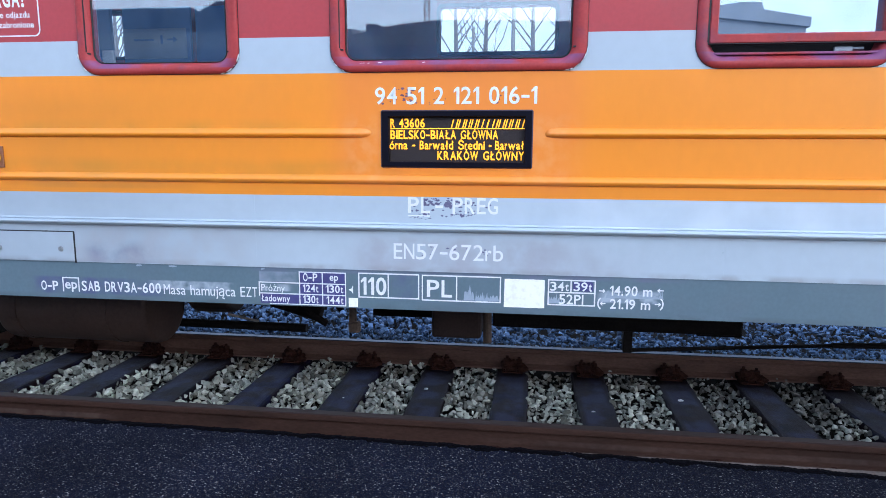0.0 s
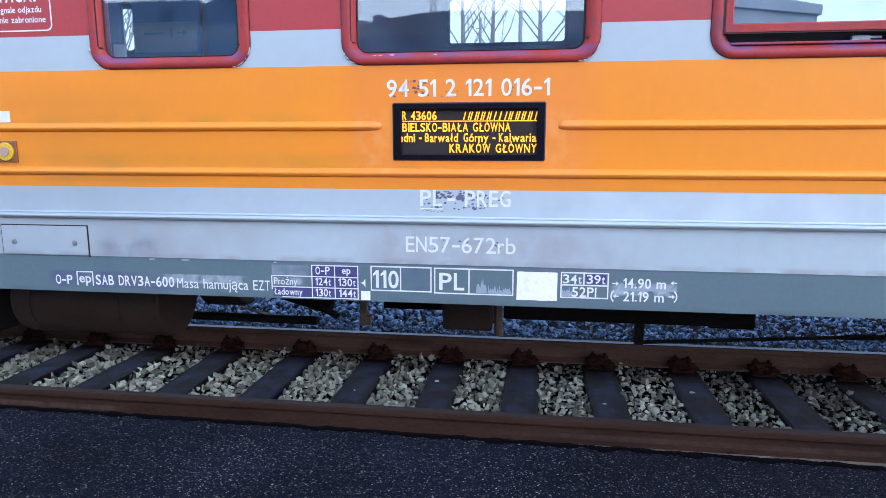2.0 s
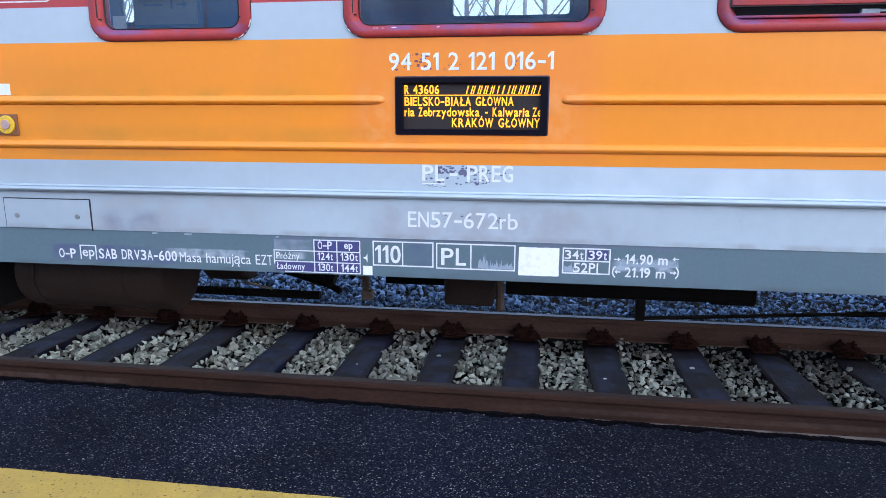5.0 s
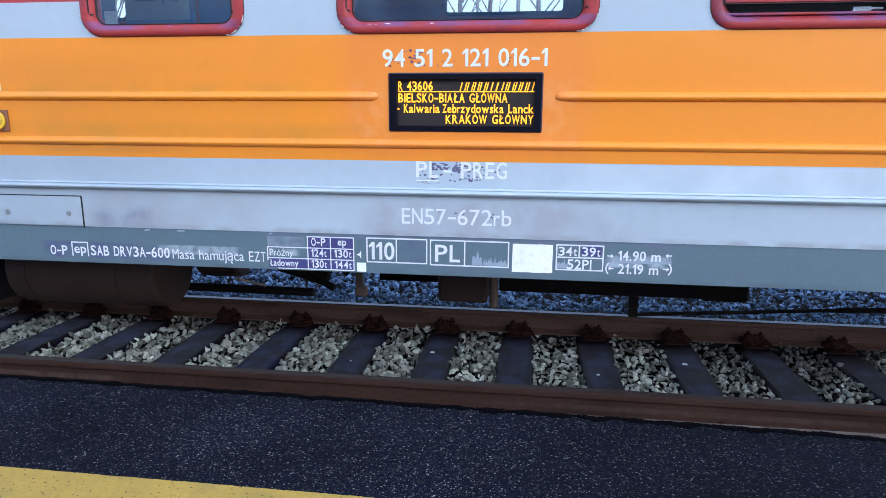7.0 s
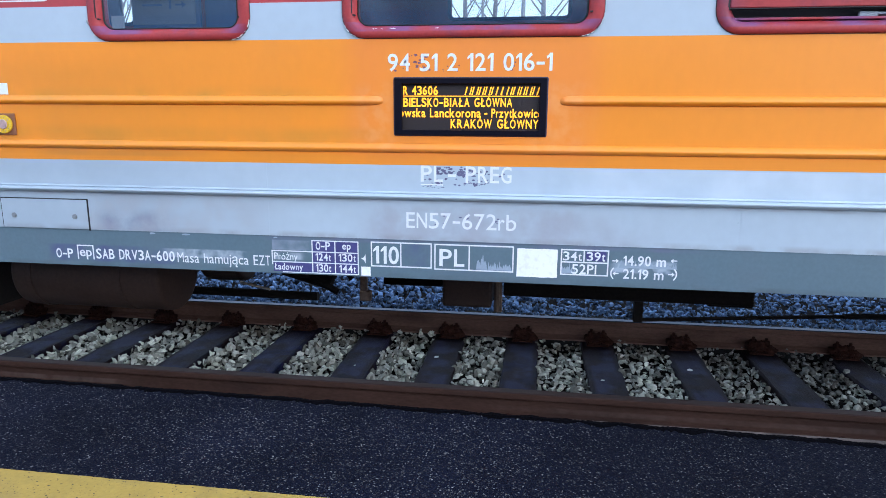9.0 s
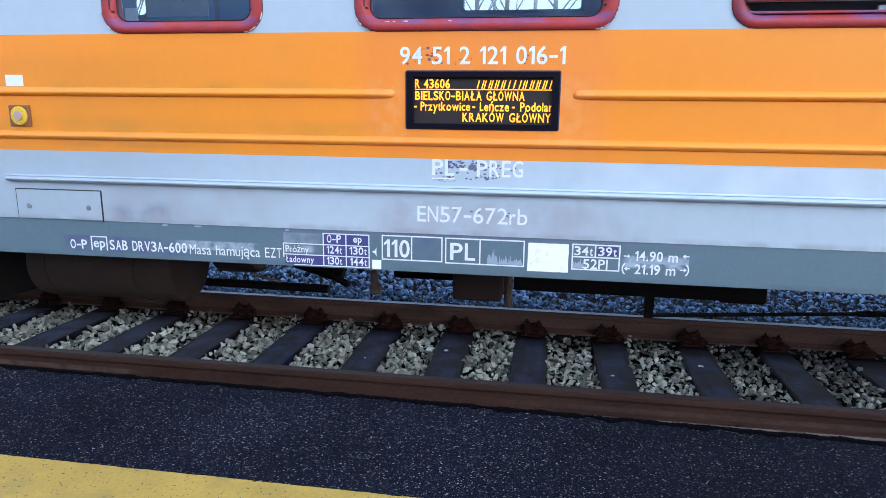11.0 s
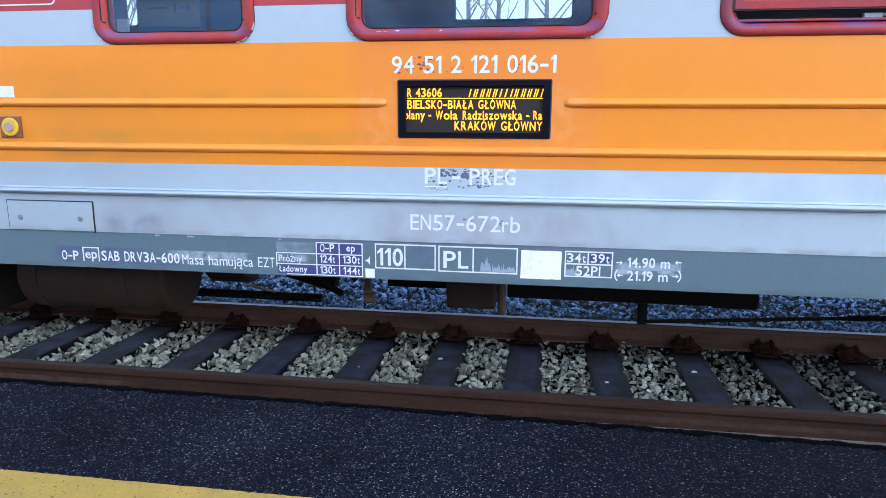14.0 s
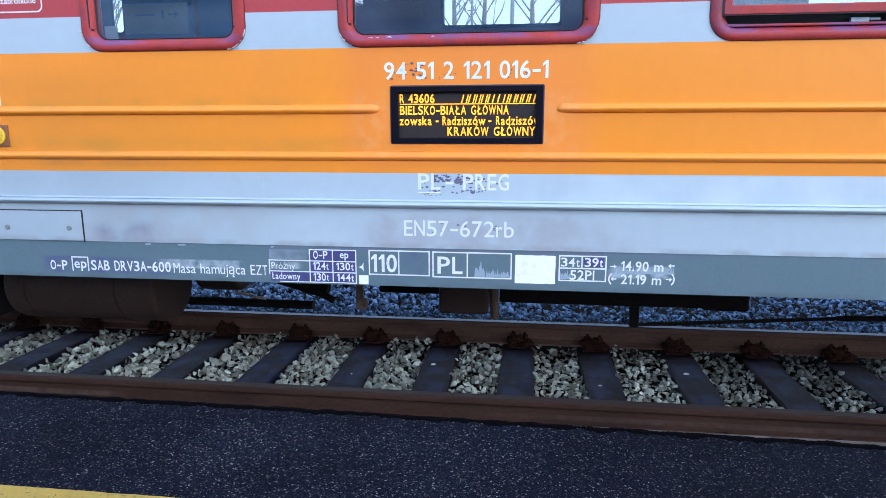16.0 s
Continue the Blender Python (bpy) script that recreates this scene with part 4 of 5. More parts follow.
def carriage_shell():
    bm = bmesh.new()
    box(bm, CAR_X0, CAR_X1, 0.004, 0.05, Z_SKIRT, Z_SILL - 0.0005)
    part("solebar", bm, M_SKIRT, car, "slate-grey painted sole bar with stencilled markings")
    bm = bmesh.new()
    box(bm, CAR_X0, CAR_X1, CAR_W - 0.05, CAR_W - 0.004, Z_SKIRT, Z_SILL - 0.0005)
    part("solebar", bm, M_SKIRT, car)
    bm = bmesh.new()
    box(bm, CAR_X0, CAR_X1, 0.085, CAR_W - 0.075, 1.06, 1.16)
    part("floor", bm, M_INT, car)
    bm = bmesh.new()
    for y in (0.5, 1.1, 1.78, 2.38):
        box(bm, CAR_X0, CAR_X1, y - 0.06, y + 0.06, 0.90, 1.058)
    part("underframe", bm, M_UNDER, car)
    bm = bmesh.new()
    box(bm, CAR_X0, CAR_X1, 0.085, CAR_W - 0.075, 2.98, 3.0)
    part("inner_ceiling", bm, M_CREAM, car)
    bm = bmesh.new()
    arc = [(CAR_W / 2 - 1.44 * math.cos(a), 3.062 + 0.72 * math.sin(a) ** 0.8) for a in [math.pi * i / 18 for i in range(19)]]
    sweep(bm, arc, CAR_X0, CAR_X1)
    part("roof", bm, M_ROOF, car)
    for x in (CAR_X0 - 0.05, CAR_X1):
        bm = bmesh.new()
        box(bm, x, x + 0.05, 0.0, CAR_W, Z_SKIRT, Z_TOP)
        part("end_wall", bm, M_ORANGE, car)
    for bx in (-6.95, 7.95):
        for dx in (-1.25, 1.25):
            bm = bmesh.new()
            for yc in (RAIL_NEAR - 0.03, RAIL_FAR + 0.03):
                cyl(bm, (bx + dx, yc - 0.065, 0.46), (bx + dx, yc + 0.065, 0.46), 0.46, 40, bevel=0.01)
            cyl(bm, (bx + dx, 0.6, 0.46), (bx + dx, 2.28, 0.46), 0.085, 16)
            part("wheelset", bm, M_UNDER, car)
        bm = bmesh.new()
        for yc in (0.45, 2.43):
            box(bm, bx - 1.7, bx + 1.7, yc - 0.08, yc + 0.08, 0.42, 0.66, 0.02)
        box(bm, bx - 0.3, bx + 0.3, 0.45, 2.43, 0.50, 0.90, 0.02)
        part("bogie_frame", bm, M_UNDER, car)


carriage_shell()


def bead(x0, x1, z, up, down, d, material, ends=0.08):
    """A pressed bead: a long slope above its crest, a sharp return below."""
    prof = [(0.0015, z - down), (-d * 0.40, z - down * 0.72), (-d * 0.80, z - down * 0.36), (-d, z), (-d * 0.88, z + up * 0.25), (-d * 0.5, z + up * 0.60), (-d * 0.15, z + up * 0.88),
            (0.0015, z + up)]
    return part("pressed_bead", sweep(bmesh.new(), prof, x0, x1, ends), material, car, smooth=True)


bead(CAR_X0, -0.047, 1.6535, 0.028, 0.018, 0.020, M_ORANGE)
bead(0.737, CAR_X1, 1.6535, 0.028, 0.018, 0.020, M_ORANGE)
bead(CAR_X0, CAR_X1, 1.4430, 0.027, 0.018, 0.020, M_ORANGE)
bead(-2.10, CAR_X1, 1.2425, 0.007, 0.005, 0.006, M_SILVER)
bead(-2.10, CAR_X1, 1.2290, 0.011, 0.021, 0.034, M_SILVER)


def window(x0, x1, sash=False):
    w = part("window", ring(bmesh.new(), rounded(x0 - 0.0015, x1 + 0.0015, WIN_Z0 - 0.0015, WIN_Z1 + 0.0015, 0.1015), rounded(x0 + 0.01, x1 - 0.01, WIN_Z0 + 0.01, WIN_Z1 - 0.01, 0.09),
                            [(0, 0.0), (0, -0.003), (1, -0.003)]), M_RUBBER, car)
    ix, iz = 0.066, 0.055
    bm = ring(bmesh.new(), rounded(x0, x1, WIN_Z0, WIN_Z1, 0.10), rounded(x0 + ix, x1 - ix, WIN_Z0 + iz, WIN_Z1 - iz, 0.050),
              [(0, -0.001), (0.02, -0.007), (0.10, -0.013), (0.30, -0.016), (0.52, -0.0155), (0.68, -0.011), (0.82, -0.001), (1.0, 0.017), (1.0, 0.055)])
    part("window_frame", bm, M_FRAME_RED, w, "worn dark red window frame with rounded corners", smooth=True)
    for side, a in ((1, x0), (-1, x1)):            # guide slot down one upright, drain slots at the foot of both
        bm = bmesh.new()
        for p, q, y, c, d in ((0.043, 0.0475, -0.0125, WIN_Z0 + 0.105, WIN_Z1 - 0.1), (0.046, 0.060, -0.0085, WIN_Z0 + 0.096, WIN_Z0 + 0.102))[(side < 0):]:
            box(bm, min(a + side * p, a + side * q), max(a + side * p, a + side * q), y, 0.004, c, d)
        part("guide_slot", bm, M_RUBBER, w)
    gx0, gx1, gz0 = x0 + ix, x1 - ix, WIN_Z0 + iz
    pane_y = 0.019
    if sash:
        gx0, gx1, gz0, pane_y = 1.436, 2.080, 2.065, 0.004
        bm = bmesh.new()
        o, i = rounded(1.402, 2.108, 2.027, WIN_Z1 - 0.05, 0.004, 2), rounded(gx0, gx1, gz0, WIN_Z1 - 0.10, 0.006, 2)
        ring(bm, o, i, [(0, 0.02), (0, -0.013), (0.08, -0.017), (0.85, -0.017), (1, -0.008), (1, 0.02)])
        part("sash", bm, M_FRAME_RED, w, "dark red sliding sash pushed up above an open gap")
        bm = bmesh.new()
        box(bm, 1.3985, 1.4015, -0.0125, 0.02, 2.0215, WIN_Z1 - 0.06)
        box(bm, 1.4015, 2.112, -0.0145, 0.02, 2.0235, 2.0266)
        part("seal", bm, M_RUBBER, w)
        bm = bmesh.new()
        box(bm, 1.405, 2.085, 0.0, 0.052, 1.9815, 1.992, 0.003)
        part("window_sill", bm, M_FRAME_RED, w)
        # added black strip, standing for the dark behind the open gap
        bm = bmesh.new()
        box(bm, 1.40, 2.09, 0.058, 0.0685, 1.9815, 2.058)
        part("gap_blackout", bm, M_RUBBER, w)
        bm = bmesh.new()
        box(bm, 1.905, 1.975, 0.012, 0.03, 1.9925, 2.012, 0.003)
        box(bm, 1.975, 2.020, 0.016, 0.026, 2.000, 2.010, 0.003)
        part("catch", bm, M_INT, w)
    bm = bmesh.new()
    box(bm, gx0 - 0.004, gx1 + 0.004, pane_y, pane_y + 0.005, gz0 - 0.004, WIN_Z1 - 0.05)
    p = part("pane", bm, M_GLASS, w)
    p.visible_shadow = False
    if not sash:
        bm = bmesh.new()
        ring(bm, rounded(gx0 - 0.002, gx1 + 0.002, gz0 - 0.002, WIN_Z1 - iz, 0.050), rounded(gx0 + 0.006, gx1 - 0.006, gz0 + 0.005, WIN_Z1 - iz - 0.006, 0.045),
             [(0, 0.015), (0.5, 0.012), (1, 0.0185)])
        part("seal", bm, M_RUBBER, w)
    if x0 in (WINDOWS[0][0], WINDOWS[1][0]):
        rnd = random.Random(int(abs(x0) * 100))
        bm = bmesh.new()
        for i in range(26):                        # paint knocked off the outer edge of the lower corners
            a, c = rnd.uniform(-85, -5), rnd.choice((1, 1, 1, -1))
            r = rnd.uniform(0.0994, 0.1005)
            px, pz = (x1 - 0.10 if c > 0 else x0 + 0.10) + c * r * math.cos(radians(a)), WIN_Z0 + 0.10 + r * math.sin(radians(a))
            q = rnd.uniform(0.001, 0.0035)
            tx, tz = -math.sin(radians(a)) * c * q * 2.4, math.cos(radians(a)) * q * 2.4
            plate(bm, [(px - tx, pz - tz), (px + c * q * 0.4, pz - q * 0.5), (px + tx, pz + tz), (px - c * q * 0.4, pz + q * 0.5)], -0.0125, -0.006)
        tagged(part("flaked_paint", bm, M_SIGN, w, "bare white chips along the frame's edge"), kind="stuff")
    if x0 != WINDOWS[1][0]:
        return w
    rnd = random.Random(23)
    bm = bmesh.new()
    for i in range(17):
        cx = rnd.uniform(x0 + 0.085, x0 + 0.24) if i < 10 else rnd.uniform(x0 + 0.25, x1 - 0.25)
        r = rnd.uniform(0.001, 0.0045)
        cz = WIN_Z0 + iz * 0.70 + rnd.uniform(-0.005, 0.004)
        plate(bm, [(cx - r * 3.0, cz - 0.001), (cx - r, cz - 0.0022), (cx + r * 3.2, cz - 0.001), (cx + r * 2.2, cz + 0.0008), (cx + r * 0.3, cz + r * 0.35)], -0.0092, -0.002)
    tagged(part("flaked_paint", bm, M_SIGN, w, "bare white chips in the red paint"), kind="stuff")
    return w


window(*WINDOWS[0])
window(*WINDOWS[1])
window(*WINDOWS[2], sash=True)
for a, b in WINDOWS[3:]:
    window(a, b)
for a, b, c, d in FAR_HOLES:
    bm = bmesh.new()
    ring(bm, rounded(a - 0.03, b + 0.03, c - 0.03, d + 0.03, 0.06), rounded(a, b, c, d, 0.035), [(0, CAR_W - 0.072), (0, CAR_W - 0.085), (1, CAR_W - 0.085), (1, CAR_W + 0.012), (0, CAR_W + 0.012)])
    w = part("window", bm, M_RUBBER, car)
    bm = bmesh.new()
    box(bm, a, b, CAR_W - 0.03, CAR_W - 0.025, c, d)
    p = part("pane", bm, M_GLASS_CLEAR, w)
    p.visible_shadow = False


def interior():
    for a, b in ((-2.75, -2.155), (-1.545, -1.22), (-2.068, -1.585)):
        bm = bmesh.new()
        box(bm, a, b, 1.28, 1.31, 1.162, 2.525, 0.004)
        w = part("partition", bm, M_INT_BLUE, car, "dark blue partition inside the carriage")
    bm = bmesh.new()
    box(bm, -2.06, -1.61, 1.268, 1.279, 2.19, 2.385, 0.002)
    s = part("notice_board", bm, M_INT, w, "pale notice board with a dark arrow")
    bm = bmesh.new()
    plate(bm, [(-1.745, 2.306), (-1.700, 2.306), (-1.700, 2.290), (-1.668, 2.312), (-1.700, 2.334), (-1.700, 2.318), (-1.745, 2.318)], 1.264, 1.2665)
    box(bm, -1.79, -1.775, 1.264, 1.2665, 2.285, 2.34)
    box(bm, -1.98, -1.84, 1.264, 1.2665, 2.305, 2.318)
    part("arrow", bm, M_INT_BLUE, s)
    bm = bmesh.new()
    box(bm, -1.634, -1.568, 0.42, 0.44, 1.162, 2.11, 0.003)
    part("pale_panel", bm, M_INT_PALE, car)


interior()


# ---- destination display ----
def display():
    d = part("destination_display", ring(bmesh.new(), rounded(LED_X0, LED_X1, LED_Z0, LED_Z1, 0.004, 2), rounded(LED_X0 + 0.0335, LED_X1 - 0.032, LED_Z0 + 0.0235, LED_Z1 - 0.025, 0.003, 2),
                                        [(0, 0.0), (0, -0.007), (0.06, -0.010), (0.9, -0.010), (1.0, -0.006), (1.0, 0.007)]), M_BEZEL)
    part("sealant", ring(bmesh.new(), rounded(LED_X0 - 0.005, LED_X1 + 0.005, LED_Z0 - 0.004, LED_Z1 + 0.005, 0.008, 2), rounded(LED_X0 + 0.001, LED_X1 - 0.001, LED_Z0 + 0.001, LED_Z1 - 0.001, 0.004, 2),
                         [(0, 0.0), (0.3, -0.0035), (1, -0.0045)]), M_SEALANT, d, "smear of dark blue sealant round the bezel")
    tagged(d, "amber dot-matrix destination display in a navy-black bezel", "display")
    bm = bmesh.new()
    box(bm, LED_X0 + 0.004, LED_X1 - 0.004, 0.0145, 0.03, LED_Z0 + 0.004, LED_Z1 - 0.004)
    part("led_panel", bm, M_PANEL, d)
    for body, x0, x1, z0, h in (("R 43606", 0.041, 0.199, 1.6845, 0.038), ("BIELSKO-BIAŁA GŁÓWNA", 0.041, 0.531, 1.633, 0.0375),
                                ("KRAKÓW GŁÓWNY", 0.257, 0.648, 1.540, 0.0375)):
        words("led_text", letters(body, x0, x1, z0, h, LED_WEIGHT, 0.0012), M_LED, d, y=0.0125)
    bm = bmesh.new()
    box(bm, 0.041, 0.648, 0.011, 0.013, 1.6765, 1.6805)
    part("led_line", bm, M_LED, d)
    # the service's given name, as plain slanted bars
    x = 0.318
    for w in (0.026, 0.026, 0.022, 0.024, 0.026, 0, 0.008, 0, 0.022, 0.026, 0.022, 0.024, 0.026):
        if w:
            s = 0.010
            for a, b in ((x, x + 0.0055), (x + w - 0.0055, x + w)) if w > 0.01 else ((x, x + 0.0065),):
                part("led_bar", plate(bmesh.new(), [(a, 1.6835), (b, 1.6835), (b + s, 1.7195), (a + s, 1.7195)], 0.011, 0.0125), M_LED, d)
        x += (w or 0.008) + 0.0045
    strip = bmesh.new()
    for body, at, wide in SCROLL:
        merge(strip, letters(body, at / 392.0, (at + wide) / 392.0, 1.587, 0.0375, LED_WEIGHT, 0.0012))
    return words("scrolling_text", strip, M_LED, d, "line of amber letters that runs leftwards", 0.0125)


LED_WEIGHT = 0.020
SCROLL = [("Górna", 5, 42), ("-", 55, 6), ("Barwałd", 69, 60), ("Średni", 138, 47), ("-", 192, 5), ("Barwałd", 203, 59), ("Górny", 272, 44), ("-", 323, 5),
          ("Kalwaria", 334, 65), ("Zebrzydowska", 406, 108), ("-", 524, 5), ("Kalwaria", 537, 64), ("Zebrzydowska", 606, 107), ("Lanckorona", 721, 90), ("-", 817, 5),
          ("Przytkowice", 829, 88), ("-", 921, 5), ("Leńcze", 934, 51), ("-", 990, 5), ("Podolany", 1004, 66), ("-", 1076, 5), ("Wola", 1089, 39), ("Radziszowska", 1137, 104), ("-", 1248, 5),
          ("Radziszów", 1260, 76), ("-", 1341, 5), ("Radziszów", 1354, 78)]
SCROLL_SPEED = 73.0 / 392.0
scrolling = display()

# ---- lettering on the side ----
painted("94 51 2 121 016-1", -0.026, 0.699, 1.787, 0.073, car, weight=0.011, label="white stencilled vehicle number")
painted("PL", 0.123, 0.226, 1.298, 0.072, car, weight=0.012)
painted("- PREG", 0.250, 0.537, 1.297, 0.072, car, weight=0.012)
bm = bmesh.new()
box(bm, 0.123, 0.228, -0.0012, -0.0002, 1.281, 1.286)
part("underline", bm, M_WHITE, car)
painted("EN57-672rb", 0.055, 0.564, 1.081, 0.073, car, weight=0.005, label="white class number")
painted("O-P", -1.770, -1.676, 0.873, 0.047, car)
outline_box(-1.651, -1.559, 0.868, 0.942, car, bottom=False)
painted("ep", -1.638, -1.572, 0.884, 0.048, car)
painted("SAB DRV3A-600", -1.547, -1.121, 0.875, 0.050, car)
painted("Masa hamująca EZT", -1.106, -0.622, 0.872, 0.050, car, weight=0.0)
outline_box(-0.410, -0.178, 0.842, 1.006, car, 0.005, splits=[(-0.294, 0.847, 1.001)], bars=[(0.9485, -0.405, -0.183), (0.8945, -0.405, -0.183)])
bm = bmesh.new()
for a, b, c, d in ((-0.608, -0.410, 0.946, 0.951), (-0.608, -0.410, 0.892, 0.897), (-0.613, -0.608, 0.880, 0.951), (-0.560, -0.410, 0.842, 0.846)):
    box(bm, a, b, 0.0024, 0.0034, c, d)
part("painted_line", bm, M_WHITE, car)
painted("Próżny", -0.600, -0.482, 0.905, 0.034, car, weight=0.0)
painted("Ładowny", -0.600, -0.457, 0.855, 0.032, car)
painted("O-P", -0.389, -0.318, 0.960, 0.038, car)
painted("ep", -0.258, -0.216, 0.966, 0.034, car)
painted("124t", -0.391, -0.315, 0.907, 0.036, car)
painted("130t", -0.277, -0.192, 0.907, 0.036, car)
painted("130t", -0.391, -0.315, 0.853, 0.036, car)
painted("144t", -0.275, -0.192, 0.853, 0.036, car)
part("triangle", plate(bmesh.new(), [(-0.167, 0.924), (-0.152, 0.931), (-0.144, 0.946), (-0.144, 0.903), (-0.152, 0.917)], 0.0026, 0.0038), M_WHITE, car)
part("white_square", plate(bmesh.new(), [(-0.166, 0.841), (-0.121, 0.841), (-0.121, 0.885), (-0.166, 0.885)], 0.0026, 0.0045), M_SIGN, car)
outline_box(-0.118, 0.175, 0.888, 1.009, car, splits=[(0.027, 0.893, 1.004)])
painted("110", -0.106, 0.018, 0.905, 0.082, car, weight=0.016)
outline_box(0.187, 0.557, 0.884, 1.008, car, splits=[(0.351, 0.890, 1.003)])
painted("PL", 0.211, 0.329, 0.904, 0.080, car, weight=0.012)
part("white_patch", plate(bmesh.new(), ragged(0.571, 0.757, 0.866, 1.001, 0.002, seed=3), 0.0026, 0.0045), M_SIGN, car, "plain white painted rectangle")
outline_box(0.770, 0.984, 0.883, 1.004, car, splits=[(0.874, 0.945, 0.999)], bars=[(0.944, 0.776, 0.979)])
painted("34t", 0.780, 0.864, 0.952, 0.040, car)
painted("39t", 0.886, 0.968, 0.953, 0.040, car)
painted("52Pl", 0.821, 0.931, 0.891, 0.044, car)
painted("14.90 m", 1.048, 1.233, 0.938, 0.044, car)
painted("21.19 m", 1.050, 1.227, 0.877, 0.044, car)


def arrow(x0, x1, z, bar):
    """A short painted arrow from x0 to x1; bar: whether an upright arc closes its point."""
    d = 1 if x1 > x0 else -1
    bm = bmesh.new()
    box(bm, min(x0, x1 - d * 0.008), max(x0, x1 - d * 0.008), 0.0024, 0.0034, z - 0.0025, z + 0.0025)
    plate(bm, [(x1, z), (x1 - d * 0.012, z + 0.010), (x1 - d * 0.012, z - 0.010)], 0.0020, 0.0023)
    if bar:
        for i in range(5):
            a, b = radians(-50 + 20 * i), radians(-30 + 20 * i)
            r = 0.030
            c = x1 + d * 0.005 - d * r
            plate(bm, [(c + d * r * math.cos(a), z + r * math.sin(a)), (c + d * r * math.cos(b), z + r * math.sin(b)),
                       (c + d * (r + 0.006) * math.cos(b), z + (r + 0.006) * math.sin(b)), (c + d * (r + 0.006) * math.cos(a), z + (r + 0.006) * math.sin(a))], 0.0024, 0.0034)
    part("arrow", bm, M_WHITE, car)


arrow(0.999, 1.028, 0.957, False)
arrow(1.281, 1.252, 0.966, False)
arrow(1.030, 1.004, 0.899, True)
arrow(1.246, 1.274, 0.903, True)


def patches():
    """Overpainted and flaked places behind the markings."""
    for x0, x1, z0, z1, r, s in ((-0.407, -0.180, 0.844, 1.004, 0.003, 4), (-0.606, -0.410, 0.844, 0.893, 0.003, 5), (0.880, 0.975, 0.950, 0.998, 0.004, 6)):
        part("blue_patch", plate(bmesh.new(), ragged(x0, x1, z0, z1, r, seed=s), 0.0034, 0.0045), M_BLUEPATCH, car)
    for x0, x1, z0, z1, n, s in ((0.384, 0.435, 0.892, 0.965, 20, 14), (0.437, 0.550, 0.892, 0.935, 44, 19), (0.776, 0.845, 0.892, 0.938, 26, 15), (1.03, 1.285, 0.926, 0.962, 60, 31)):
        part("scraped_patch", plate(bmesh.new(), scuff(x0, x1, z0, z1, n, s), 0.0030, 0.0045), M_LILAC, car)
    rnd = random.Random(21)
    spots = [(0.14, 0.50, 1.285, 1.355, 40, 0.007), (0.19, 0.27, 1.328, 1.364, 40, 0.008), (0.29, 0.37, 1.325, 1.366, 40, 0.008), (0.30, 0.42, 1.278, 1.296, 26, 0.005), (0.12, 0.24, 1.268, 1.285, 20, 0.004), (0.07, 0.17, 1.785, 1.855, 26, 0.008), (0.0, 0.06, 1.785, 1.82, 5, 0.008), (0.46, 0.62, 1.78, 1.83, 6, 0.008), (0.22, 0.32, 1.783, 1.81, 6, 0.007),
             (0.18, 0.56, 1.085, 1.15, 14, 0.007)]
    for x0, x1, z0, z1, n, size in spots:
        bm = bmesh.new()
        for _ in range(n):
            cx, cz, r = rnd.uniform(x0, x1), rnd.uniform(z0, z1), size * rnd.uniform(0.35, 1)
            pts = [(cx + r * 1.5 * rnd.uniform(0.5, 1) * math.cos(a), cz + r * rnd.uniform(0.4, 1) * math.sin(a)) for a in [6.2832 * i / 7 for i in range(7)]]
            y = -0.0006 - rnd.uniform(0, 0.0006)
            plate(bm, pts, y, 0.001)
        tagged(part("flaked_paint", bm, M_CHIP_WARM if z0 > 1.7 else M_CHIP, car, "dark flaked paint"), kind="stuff")


patches()


